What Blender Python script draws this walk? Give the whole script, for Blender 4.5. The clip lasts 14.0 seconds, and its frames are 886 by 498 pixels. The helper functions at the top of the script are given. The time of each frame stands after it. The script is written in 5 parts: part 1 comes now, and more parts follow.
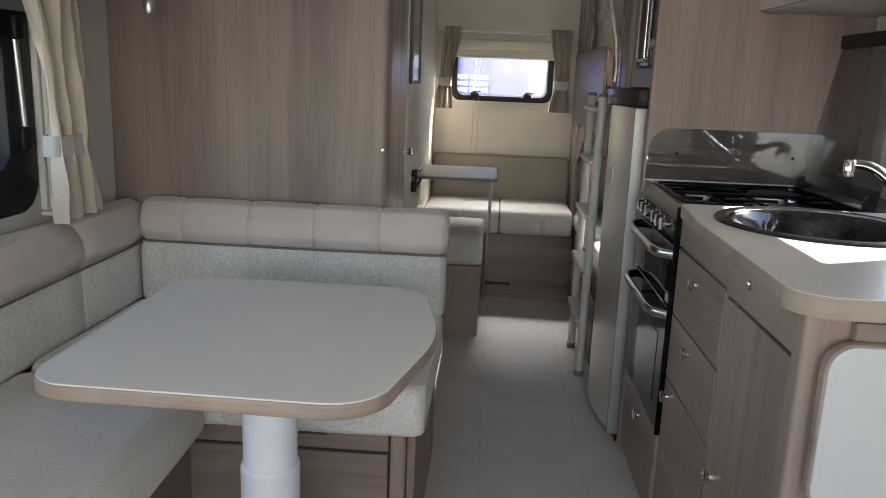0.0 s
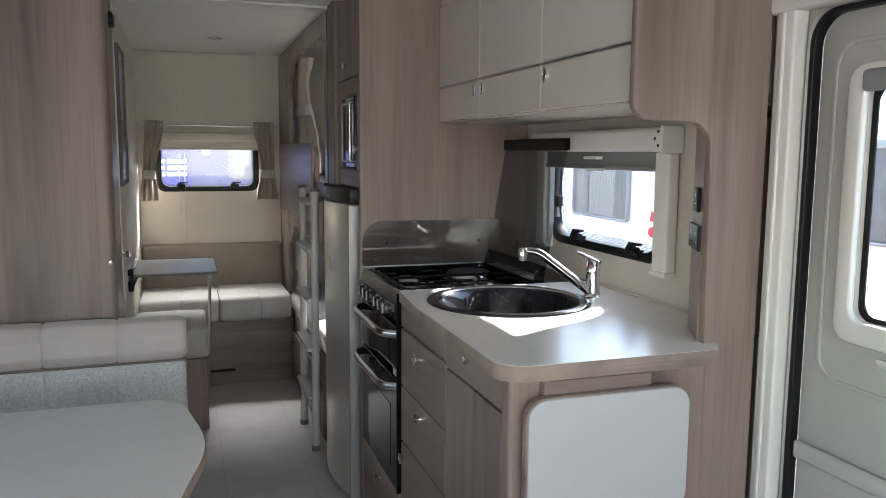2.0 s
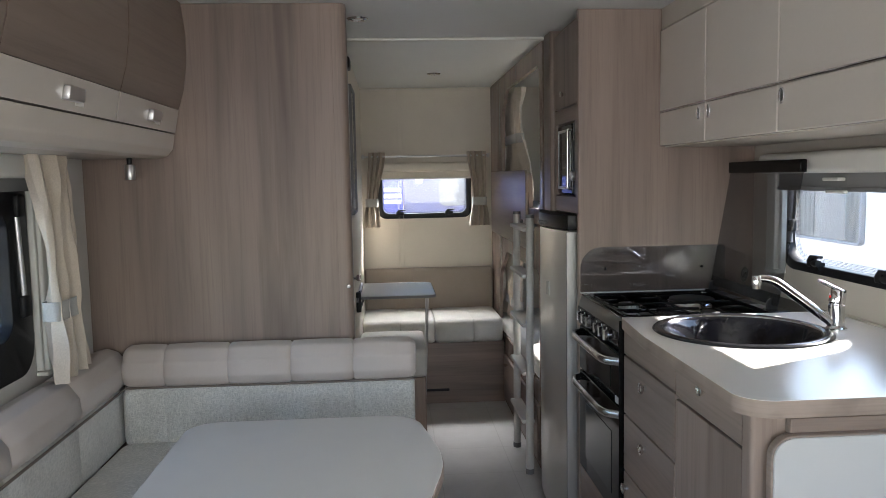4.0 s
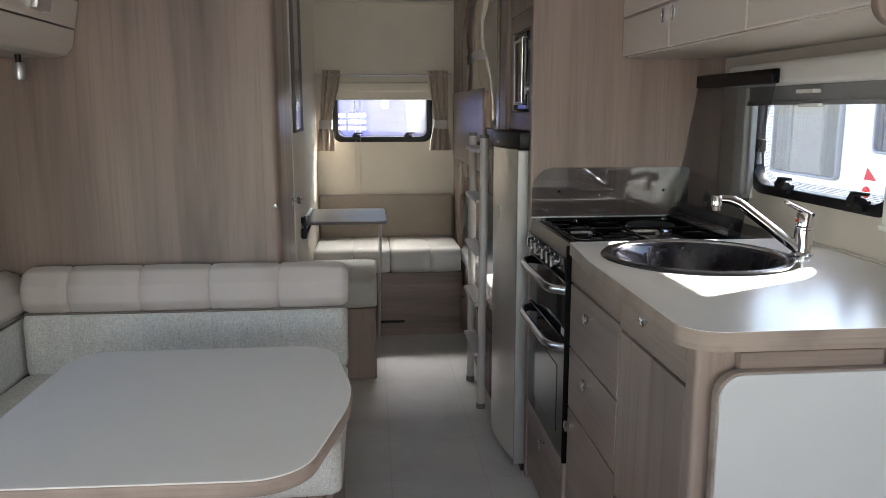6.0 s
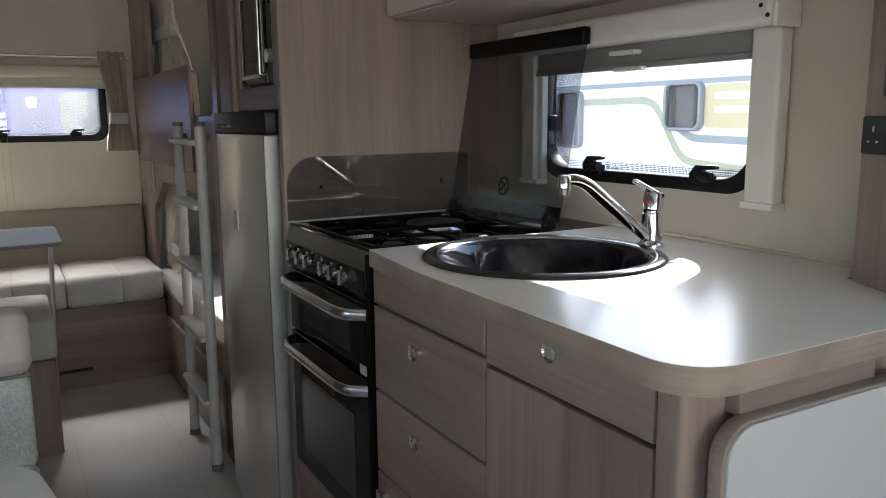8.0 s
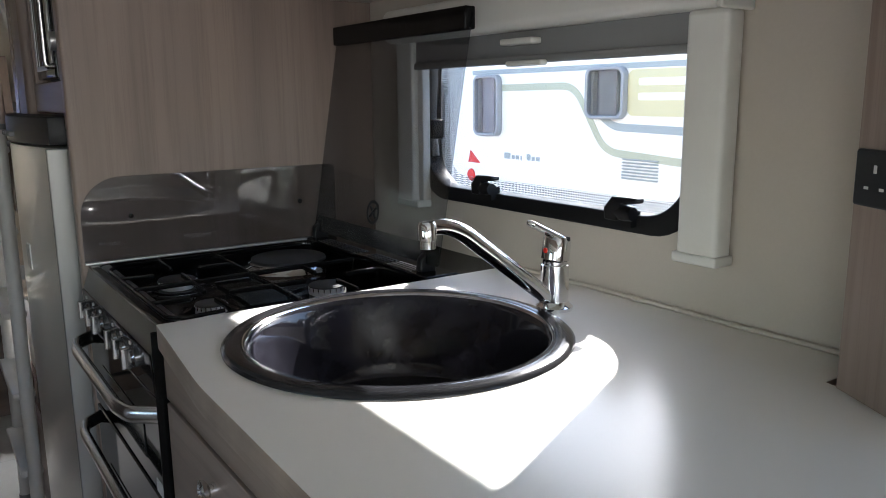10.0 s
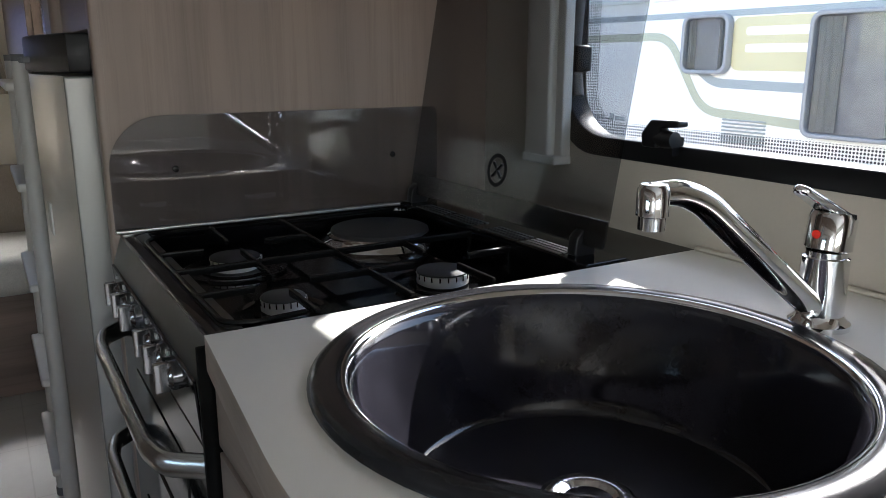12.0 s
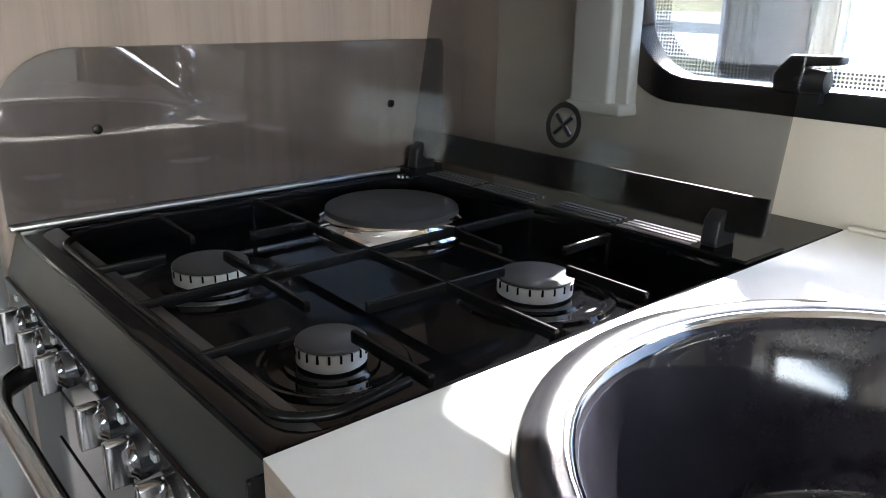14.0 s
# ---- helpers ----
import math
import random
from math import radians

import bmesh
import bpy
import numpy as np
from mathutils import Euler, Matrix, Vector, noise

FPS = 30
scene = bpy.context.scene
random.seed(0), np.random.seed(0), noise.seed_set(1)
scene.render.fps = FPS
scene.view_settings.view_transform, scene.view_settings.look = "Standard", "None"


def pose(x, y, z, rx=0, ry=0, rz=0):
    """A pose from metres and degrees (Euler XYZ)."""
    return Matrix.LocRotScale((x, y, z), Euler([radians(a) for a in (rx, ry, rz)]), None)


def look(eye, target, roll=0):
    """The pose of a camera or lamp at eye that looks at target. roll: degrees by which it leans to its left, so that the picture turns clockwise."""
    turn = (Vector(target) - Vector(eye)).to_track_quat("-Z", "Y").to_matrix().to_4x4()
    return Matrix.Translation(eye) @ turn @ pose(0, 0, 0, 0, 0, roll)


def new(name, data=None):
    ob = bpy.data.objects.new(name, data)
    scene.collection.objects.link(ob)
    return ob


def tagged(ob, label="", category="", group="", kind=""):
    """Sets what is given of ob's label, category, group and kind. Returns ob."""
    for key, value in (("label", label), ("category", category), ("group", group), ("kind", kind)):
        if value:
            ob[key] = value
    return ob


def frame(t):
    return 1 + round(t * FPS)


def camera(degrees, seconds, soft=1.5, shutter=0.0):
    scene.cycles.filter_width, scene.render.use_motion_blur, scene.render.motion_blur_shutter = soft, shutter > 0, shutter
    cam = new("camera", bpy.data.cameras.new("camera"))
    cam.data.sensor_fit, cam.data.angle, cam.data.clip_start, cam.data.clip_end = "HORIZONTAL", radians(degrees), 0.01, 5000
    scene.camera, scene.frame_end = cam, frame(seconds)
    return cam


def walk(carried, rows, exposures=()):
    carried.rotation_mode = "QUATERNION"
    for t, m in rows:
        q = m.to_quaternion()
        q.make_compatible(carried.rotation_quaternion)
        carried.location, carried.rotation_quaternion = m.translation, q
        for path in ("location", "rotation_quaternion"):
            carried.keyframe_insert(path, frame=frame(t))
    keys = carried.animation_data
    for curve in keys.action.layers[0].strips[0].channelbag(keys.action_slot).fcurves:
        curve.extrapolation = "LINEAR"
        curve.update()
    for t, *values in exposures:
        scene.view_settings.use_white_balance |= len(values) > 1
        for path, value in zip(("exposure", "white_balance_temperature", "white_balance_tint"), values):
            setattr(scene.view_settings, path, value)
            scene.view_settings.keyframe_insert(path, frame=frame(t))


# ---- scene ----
cam = camera(59.6, 14.0, 0.65)
PATH = [
    (0, (0.323, 0.5, 1.2), (0.207, 2.45, 0.768), 2.3),
    (0.5, (0.315, 0.427, 1.229), (0.561, 2.375, 0.845), 2.1),
    (1, (0.275, 0.364, 1.244), (0.773, 2.269, 0.897), 0.8),
    (1.5, (0.239, 0.31, 1.282), (0.83, 2.196, 0.97), -0.0),
    (2, (0.208, 0.283, 1.321), (0.839, 2.165, 1.073), 0.4),
    (2.5, (0.179, 0.273, 1.356), (0.791, 2.167, 1.159), 0.3),
    (3, (0.152, 0.272, 1.361), (0.673, 2.196, 1.191), 0.0),
    (3.5, (0.135, 0.263, 1.347), (0.363, 2.243, 1.185), -0.7),
    (3.7, (0.133, 0.259, 1.343), (0.274, 2.247, 1.175), -1.1),
    (5.8, (0.252, 0.421, 1.26), (0.369, 2.387, 0.915), -0.9),
    (6, (0.278, 0.469, 1.259), (0.46, 2.429, 0.908), -0.1),
    (6.5, (0.28, 0.621, 1.233), (0.641, 2.557, 0.88), 0.9),
    (7, (0.192, 0.839, 1.223), (0.989, 2.639, 0.87), 0.9),
    (7.5, (0.181, 0.988, 1.206), (1.15, 2.704, 0.866), 0.3),
    (8, (0.19, 1.077, 1.17), (1.159, 2.794, 0.836), -0.5),
    (8.5, (0.184, 1.149, 1.191), (1.164, 2.856, 0.835), -1.0),
    (9, (0.287, 1.213, 1.222), (1.385, 2.85, 0.884), -1.2),
    (9.2, (0.358, 1.249, 1.232), (1.471, 2.875, 0.885), -0.8),
    (11.3, (0.656, 1.619, 1.178), (1.735, 3.244, 0.735), -1.0),
    (11.5, (0.666, 1.659, 1.172), (1.683, 3.321, 0.72), -0.9),
    (12, (0.653, 1.79, 1.155), (1.644, 3.46, 0.677), -0.0),
    (12.5, (0.627, 1.931, 1.155), (1.77, 3.488, 0.637), 1.2),
    (13, (0.626, 2.018, 1.145), (1.883, 3.472, 0.595), 1.0),
    (13.5, (0.638, 2.075, 1.13), (1.937, 3.477, 0.54), 0.9),
    (14, (0.659, 2.163, 1.122), (1.899, 3.609, 0.512), 0.8),
]
walk(cam, [(t, look(eye, target, roll)) for t, eye, target, roll in PATH], [
    (0.0, 2.89, 6450, 11), (1.0, 2.81, 6300, 11), (3.7, 2.89, 6200, 11), (6.0, 2.87, 6400, 11), (6.5, 2.87, 6500, 10), (7.0, 2.69, 6400, 10),
    (8.0, 2.55, 6300, 10), (9.2, 2.67, 6200, 10), (11.3, 2.25, 6050, 10), (12.0, 2.48, 6150, 10), (12.6, 3.28, 6400, 10),
    (13.0, 3.56, 6350, 10), (13.5, 3.66, 6350, 10), (14.0, 3.92, 6250, 10),
])

# ---- world, sun, light ----
world = bpy.data.worlds.new("world")
scene.world = world
world.use_nodes = True
sky = world.node_tree.nodes.new("ShaderNodeTexSky")
sky.sky_type, sky.sun_disc = "NISHITA", False
sky.sun_elevation, sky.sun_rotation = radians(32), radians(65)
world.node_tree.links.new(sky.outputs["Color"], world.node_tree.nodes["Background"].inputs["Color"])
world.node_tree.nodes["Background"].inputs["Strength"].default_value = 0.14


def lamp(name, kind, energy, m, color=(1, 1, 1), size=None):
    data = bpy.data.lights.new(name, kind)
    data.energy, data.color = energy, color
    if kind == "SUN":
        data.angle = radians(0.6)
    elif kind == "AREA":
        data.shape, data.size, data.size_y = "RECTANGLE", *size
    ob = new(name, data)
    ob.matrix_world = m
    return ob


# the sun stands to the right of the van and a little behind it
SUN_FROM = Vector((0.538, 0.255, 0.37)).normalized()
lamp("sun", "SUN", 4.0, look(SUN_FROM * 20, (0, 0, 0)), (1.0, 0.95, 0.88))
# daylight: area lamps in assumed, unseen front and lounge side windows, and the rooflight
lamp("daylight_front", "AREA", 3.8, look((0.35, -1.36, 1.25), (-0.1, 2.0, 0.30)), (1.0, 0.95, 0.90), (1.7, 0.6))
lamp("daylight_lounge", "AREA", 0.75, look((-0.845, 0.1, 1.15), (1.0, 0.3, 0.9)), (1.0, 0.95, 0.90), (0.9, 0.45))
lamp("daylight_roof", "AREA", 0.16, look((0.4, 2.45, 1.985), (0.4, 2.45, 0)), (1.0, 0.97, 0.94), (0.34, 0.34))
# added lamp outside above the rear window, unseen, boosts skylight on the rear seating
lamp("fill_rear", "AREA", 18.0, look((0.38, 5.75, 2.0), (0.38, 4.75, 0.7)), (1.0, 0.97, 0.94), (0.9, 0.5))

# ---- materials ----


def nodes_of(name):
    m = bpy.data.materials.new(name)
    m.use_nodes = True
    nt = m.node_tree
    return m, nt, nt.nodes["Principled BSDF"], (lambda kind: nt.nodes.new("ShaderNode" + kind)), nt.links.new


def ramp(add, link, src, stops):
    r = add("ValToRGB")
    els = r.color_ramp.elements
    while len(els) < len(stops):
        els.new(0.5)
    for e, (p, c) in zip(els, stops):
        e.position, e.color = p, (*c, 1)
    link(src, r.inputs["Fac"])
    return r


def coords(add, link, scale=(1, 1, 1), turn=(0, 0, 0)):
    tc, mp = add("TexCoord"), add("Mapping")
    mp.inputs["Scale"].default_value = scale
    mp.inputs["Rotation"].default_value = turn
    link(tc.outputs["Object"], mp.inputs["Vector"])
    return mp.outputs["Vector"]


def noise_tex(add, link, vec, scale, detail=4, rough=0.55, warp=0.0):
    n = add("TexNoise")
    n.inputs["Scale"].default_value = scale
    n.inputs["Detail"].default_value = detail
    n.inputs["Roughness"].default_value = rough
    n.inputs["Distortion"].default_value = warp
    link(vec, n.inputs["Vector"])
    return n.outputs["Fac"]


def bump(add, link, bsdf, src, strength, distance=0.001):
    b = add("Bump")
    b.inputs["Strength"].default_value, b.inputs["Distance"].default_value = strength, distance
    link(src, b.inputs["Height"])
    link(b.outputs["Normal"], bsdf.inputs["Normal"])


def plain(name, color, rough=0.5, metal=0.0, vary=0.06, scale=9.0, grain=0.15, coat=0.0, spec=0.5):
    """A painted, moulded or metal surface: two scales of slight change in tone and gloss, and a fine relief."""
    m, nt, bsdf, add, link = nodes_of(name)
    vec = coords(add, link)
    big = noise_tex(add, link, vec, scale, 5, 0.6)
    fine = noise_tex(add, link, vec, scale * 40, 3)
    mixed = add("Math")
    mixed.operation = "MULTIPLY_ADD"
    link(fine, mixed.inputs[0])
    mixed.inputs[1].default_value = 0.35
    link(big, mixed.inputs[2])
    lo = tuple(max(0, c * (1 - vary)) for c in color)
    hi = tuple(min(1, c * (1 + vary)) for c in color)
    r = ramp(add, link, mixed.outputs[0], [(0.35, lo), (0.95, hi)])
    link(r.outputs["Color"], bsdf.inputs["Base Color"])
    rr = add("MapRange")
    rr.inputs["To Min"].default_value, rr.inputs["To Max"].default_value = max(0.02, rough * 0.85), min(1, rough * 1.15)
    link(big, rr.inputs["Value"])
    link(rr.outputs["Result"], bsdf.inputs["Roughness"])
    bsdf.inputs["Metallic"].default_value = metal
    bsdf.inputs["Coat Weight"].default_value = coat
    bsdf.inputs["Specular IOR Level"].default_value = spec
    if grain:
        bump(add, link, bsdf, fine, grain, 0.0006)
    return m


def wood(name, along, base=(0.260, 0.198, 0.164), dark=(0.160, 0.118, 0.096), light=(0.320, 0.247, 0.208), rough=0.42):
    """Taupe ash-look board: long streaks, cathedral figure and fine pores along one axis."""
    m, nt, bsdf, add, link = nodes_of(name)
    s = [4.2, 4.2, 4.2, 0]
    s[along] = 0.20
    if along == 3:
        s = [0.5, 0.5, 18.0]
    vec = coords(add, link, tuple(s[:3]))
    fig = noise_tex(add, link, vec, 1.5, 4, 0.55, 0.9)
    s2 = [46.0, 46.0, 46.0, 0]
    s2[along] = 1.3
    if along == 3:
        s2 = [1.5, 1.5, 90.0]
    vec2 = coords(add, link, tuple(s2[:3]))
    pores = noise_tex(add, link, vec2, 1.7, 6, 0.72, 0.25)
    r = ramp(add, link, fig, [(0.30, dark), (0.43, base), (0.58, tuple(c * 1.05 for c in base)), (0.74, light)])
    s3 = [1.0, 1.0, 1.0, 0]
    s3[along] = 0.12
    broad = noise_tex(add, link, coords(add, link, tuple(s3[:3])), 7.0, 4, 0.55, 0.3)
    r3 = ramp(add, link, broad, [(0.28, (0.66, 0.655, 0.65)), (0.50, (0.94, 0.94, 0.94)), (0.72, (1.16, 1.15, 1.14))])
    tone = add("MixRGB")
    tone.blend_type, tone.inputs["Fac"].default_value = "MULTIPLY", 1.0
    link(r.outputs["Color"], tone.inputs[1])
    link(r3.outputs["Color"], tone.inputs[2])
    r2 = ramp(add, link, pores, [(0.36, (0.58, 0.56, 0.54)), (0.52, (1.04, 1.04, 1.04))])
    mul = add("MixRGB")
    mul.blend_type = "MULTIPLY"
    mul.inputs["Fac"].default_value = 0.30
    link(tone.outputs["Color"], mul.inputs[1])
    link(r2.outputs["Color"], mul.inputs[2])
    link(mul.outputs["Color"], bsdf.inputs["Base Color"])
    bsdf.inputs["Roughness"].default_value = rough
    bsdf.inputs["Specular IOR Level"].default_value = 0.4
    bump(add, link, bsdf, pores, 0.18, 0.0008)
    return m


def weave(name, a, b, scale=520.0, strength=0.6, rough=0.95):
    """Woven upholstery with flecks."""
    m, nt, bsdf, add, link = nodes_of(name)
    v1 = coords(add, link, (scale * 0.28, scale * 0.28, scale))
    v2 = coords(add, link, (scale, scale, scale * 0.22))
    n1, n2 = noise_tex(add, link, v1, 1.0, 2), noise_tex(add, link, v2, 1.0, 2)
    mx = add("Math")
    mx.operation = "MAXIMUM"
    link(n1, mx.inputs[0])
    link(n2, mx.inputs[1])
    big = noise_tex(add, link, coords(add, link), 6.0, 4)
    sm = add("Math")
    sm.operation = "MULTIPLY_ADD"
    link(big, sm.inputs[0])
    sm.inputs[1].default_value = 0.3
    link(mx.outputs[0], sm.inputs[2])
    r = ramp(add, link, sm.outputs[0], [(0.52, a), (0.86, b)])
    link(r.outputs["Color"], bsdf.inputs["Base Color"])
    bsdf.inputs["Roughness"].default_value = rough
    bsdf.inputs["Sheen Weight"].default_value = 0.25
    bump(add, link, bsdf, mx.outputs[0], strength, 0.0015)
    return m


def steel(name, color=(0.55, 0.53, 0.5), rough=0.3, along=2):
    m, nt, bsdf, add, link = nodes_of(name)
    s = [900.0, 900.0, 900.0]
    s[along] = 9.0
    streak = noise_tex(add, link, coords(add, link, tuple(s)), 1.0, 3)
    big = noise_tex(add, link, coords(add, link), 3.0, 4)
    r = ramp(add, link, big, [(0.3, tuple(c * 0.97 for c in color)), (0.7, color)])
    link(r.outputs["Color"], bsdf.inputs["Base Color"])
    bsdf.inputs["Metallic"].default_value = 1.0
    rr = add("MapRange")
    rr.inputs["To Min"].default_value, rr.inputs["To Max"].default_value = rough * 0.93, rough * 1.1
    link(streak, rr.inputs["Value"])
    link(rr.outputs["Result"], bsdf.inputs["Roughness"])
    bump(add, link, bsdf, streak, 0.004, 0.0001)
    return m


def glass(name, tint=(0.9, 0.92, 0.92), gloss=0.02, ior=1.5):
    """A thin pane: it lets light straight through, tinted, and mirrors by its angle."""
    m = bpy.data.materials.new(name)
    m.use_nodes = True
    nt = m.node_tree
    nt.nodes.clear()
    add, link = (lambda kind: nt.nodes.new("ShaderNode" + kind)), nt.links.new
    out, mix, tr, gl, lw = add("OutputMaterial"), add("MixShader"), add("BsdfTransparent"), add("BsdfGlossy"), add("LayerWeight")
    tr.inputs["Color"].default_value = (*tint, 1)
    gl.inputs["Roughness"].default_value = gloss
    lw.inputs["Blend"].default_value = 0.5
    steep, fac = add("Math"), add("Math")
    steep.operation, steep.inputs[1].default_value = "POWER", 5.0
    f0 = ((ior - 1) / (ior + 1)) ** 2
    fac.operation, fac.inputs[1].default_value, fac.inputs[2].default_value = "MULTIPLY_ADD", 1 - f0, f0
    link(lw.outputs["Facing"], steep.inputs[0])
    link(steep.outputs[0], fac.inputs[0])
    link(fac.outputs[0], mix.inputs["Fac"])
    link(tr.outputs["BSDF"], mix.inputs[1])
    link(gl.outputs["BSDF"], mix.inputs[2])
    link(mix.outputs["Shader"], out.inputs["Surface"])
    return m


def dotted(name):
    """The printed dot border of a caravan pane: black dots on clear acrylic."""
    m, nt, bsdf, add, link = nodes_of(name)
    vo = add("TexVoronoi")
    vo.inputs["Scale"].default_value = 240.0
    vo.inputs["Randomness"].default_value = 0.0
    link(coords(add, link), vo.inputs["Vector"])
    cut = add("Math")
    cut.operation = "GREATER_THAN"
    cut.inputs[1].default_value = 0.42
    link(vo.outputs["Distance"], cut.inputs[0])
    bsdf.inputs["Base Color"].default_value = (0.03, 0.03, 0.03, 1)
    tr, mix = add("BsdfTransparent"), add("MixShader")
    link(cut.outputs[0], mix.inputs["Fac"])
    link(bsdf.outputs["BSDF"], mix.inputs[1])
    link(tr.outputs["BSDF"], mix.inputs[2])
    link(mix.outputs["Shader"], nt.nodes["Material Output"].inputs["Surface"])
    return m


def vinyl(name):
    """Pale grey-beige sheet vinyl with a stone print and faint tile lines."""
    m, nt, bsdf, add, link = nodes_of(name)
    vec = coords(add, link)
    big, fine = noise_tex(add, link, vec, 3.5, 6, 0.65, 0.3), noise_tex(add, link, vec, 90, 3)
    r = ramp(add, link, big, [(0.3, (0.49, 0.475, 0.455)), (0.7, (0.59, 0.58, 0.56))])
    br = add("TexBrick")
    br.offset, br.inputs["Scale"].default_value = 0.0, 1.0
    br.inputs["Brick Width"].default_value, br.inputs["Row Height"].default_value = 0.33, 0.33
    br.inputs["Mortar Size"].default_value = 0.0022
    br.inputs["Color1"].default_value = br.inputs["Color2"].default_value = (1, 1, 1, 1)
    br.inputs["Mortar"].default_value = (0.86, 0.86, 0.85, 1)
    link(vec, br.inputs["Vector"])
    mul = add("MixRGB")
    mul.blend_type, mul.inputs["Fac"].default_value = "MULTIPLY", 1.0
    link(r.outputs["Color"], mul.inputs[1])
    link(br.outputs["Color"], mul.inputs[2])
    link(mul.outputs["Color"], bsdf.inputs["Base Color"])
    bsdf.inputs["Roughness"].default_value = 0.48
    bump(add, link, bsdf, fine, 0.12, 0.0006)
    return m


WOOD = wood("ash_board_upright", 2)
WOODY = wood("ash_board_lengthwise", 1)
WOODX = wood("ash_board_crosswise", 0)
WOOD_SHEEN = wood("ash_board_satin_upright", 2, rough=0.27)
WOODY_SHEEN = wood("ash_board_satin_lengthwise", 1, rough=0.33)
CREAM = plain("cream_wallboard", (0.66, 0.61, 0.52), 0.55, vary=0.05, scale=5, grain=0.25)
BEIGE = plain("beige_wallboard", (0.53, 0.48, 0.41), 0.5, vary=0.05, scale=5, grain=0.25)
GREY_WALL = plain("grey_wallboard", (0.56, 0.54, 0.51), 0.5, vary=0.05, scale=5, grain=0.25)
CEIL = plain("white_ceiling_board", (0.74, 0.75, 0.72), 0.5, vary=0.03, scale=4, grain=0.3)
VINYL = vinyl("sheet_vinyl")
WHITE = plain("white_plastic", (0.70, 0.69, 0.64), 0.38, vary=0.03, grain=0.08)
DOOR_WHITE = plain("moulded_door_plastic", (0.45, 0.445, 0.405), 0.45, vary=0.03, grain=0.3)
GLOSS_CREAM = plain("cream_gloss_laminate", (0.62, 0.572, 0.508), 0.22, vary=0.03, scale=3, grain=0.02, coat=0.2)
LAMINATE = plain("pale_laminate", (0.72, 0.70, 0.655), 0.24, vary=0.008, scale=14, grain=0.06)
TABLE_TOP = plain("pale_table_laminate", (0.66, 0.645, 0.60), 0.36, vary=0.025, scale=14, grain=0.06)
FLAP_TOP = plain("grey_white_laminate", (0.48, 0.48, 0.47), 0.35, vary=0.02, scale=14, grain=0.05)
EDGE = wood("ash_edging", 3, (0.31, 0.242, 0.200), (0.24, 0.182, 0.148), (0.36, 0.285, 0.24))
BLACK_ENAMEL = plain("black_enamel", (0.003, 0.003, 0.0035), 0.05, vary=0.2, scale=25, grain=0.006, spec=0.18)
BLACK_SATIN = plain("black_satin_steel", (0.004, 0.004, 0.004), 0.24, vary=0.2, scale=25, grain=0.06, spec=0.18)
BLACK_PLASTIC = plain("black_plastic", (0.008, 0.008, 0.009), 0.40, vary=0.2, scale=25, grain=0.2, spec=0.25)
GREY_METAL = plain("grey_control_panel", (0.07, 0.07, 0.065), 0.32, 0.6, vary=0.1, scale=20, grain=0.05)
HOTPLATE = plain("cast_iron", (0.045, 0.045, 0.047), 0.7, vary=0.15, scale=30, grain=0.4)
CHROME = plain("chrome", (0.82, 0.82, 0.83), 0.07, 1.0, vary=0.04, scale=30, grain=0.0)
# knob and grip chrome: dim reflected surroundings are put into the darker colour
DARK_CHROME = plain("chrome_dark_reflection", (0.30, 0.30, 0.31), 0.12, 1.0, vary=0.08, scale=30, grain=0.0)
GRIP = plain("grip_chrome_dark_reflection", (0.46, 0.46, 0.47), 0.16, 1.0, vary=0.06, scale=30, grain=0.0)
CROWN = plain("burner_aluminium", (0.84, 0.83, 0.81), 0.34, 0.45, vary=0.1, scale=60, grain=0.2)
ALU = steel("brushed_aluminium", (0.60, 0.60, 0.60), 0.36)
STEEL = plain("fridge_steel", (0.72, 0.70, 0.665), 0.30, 0.75, vary=0.03, scale=3, grain=0.0)
FRIDGE_EDGE = plain("grey_fridge_trim", (0.30, 0.295, 0.285), 0.4, 0.5, vary=0.04, scale=8, grain=0.02)
LADDER = plain("light_grey_lacquer", (0.56, 0.55, 0.53), 0.35, vary=0.05, scale=20, grain=0.1)
# dark carcass boards: the shade in gaps between fronts is put into their colour
CARCASS_SHADE = plain("carcass_gap_shade", (0.05, 0.042, 0.036), 0.6, vary=0.1, grain=0.1)
OVEN_STEEL = steel("handle_steel", (0.62, 0.61, 0.6), 0.25, 1)
RUBBER = plain("grey_rubber", (0.16, 0.16, 0.165), 0.6, vary=0.1, scale=20, grain=0.2)
SINK_ENAMEL = plain("worn_black_enamel", (0.013, 0.0125, 0.0165), 0.085, vary=0.6, scale=16, grain=0.02, spec=0.5)
WOOD_GLOSS = wood("ash_door_lacquered", 2, rough=0.30)
TWEED = weave("pale_tweed", (0.42, 0.42, 0.39), (0.69, 0.68, 0.63), 420.0, 0.7)
FAUX = weave("taupe_faux_suede", (0.44, 0.385, 0.345), (0.535, 0.475, 0.43), 1500.0, 0.15, 0.8)
SEAT_FAB = weave("pale_rib_fabric", (0.42, 0.41, 0.375), (0.60, 0.58, 0.53), 700.0, 0.45)
TAUPE_FAB = weave("taupe_rib_fabric", (0.255, 0.215, 0.175), (0.36, 0.31, 0.26), 700.0, 0.4)
CURTAIN = weave("beige_curtain_cloth", (0.47, 0.405, 0.325), (0.65, 0.575, 0.475), 800.0, 0.35)
CURTAIN_DARK = weave("taupe_curtain_cloth", (0.34, 0.285, 0.23), (0.50, 0.43, 0.35), 800.0, 0.35)
TIE = weave("grey_tieback_cloth", (0.36, 0.36, 0.34), (0.50, 0.49, 0.46), 700.0, 0.4)
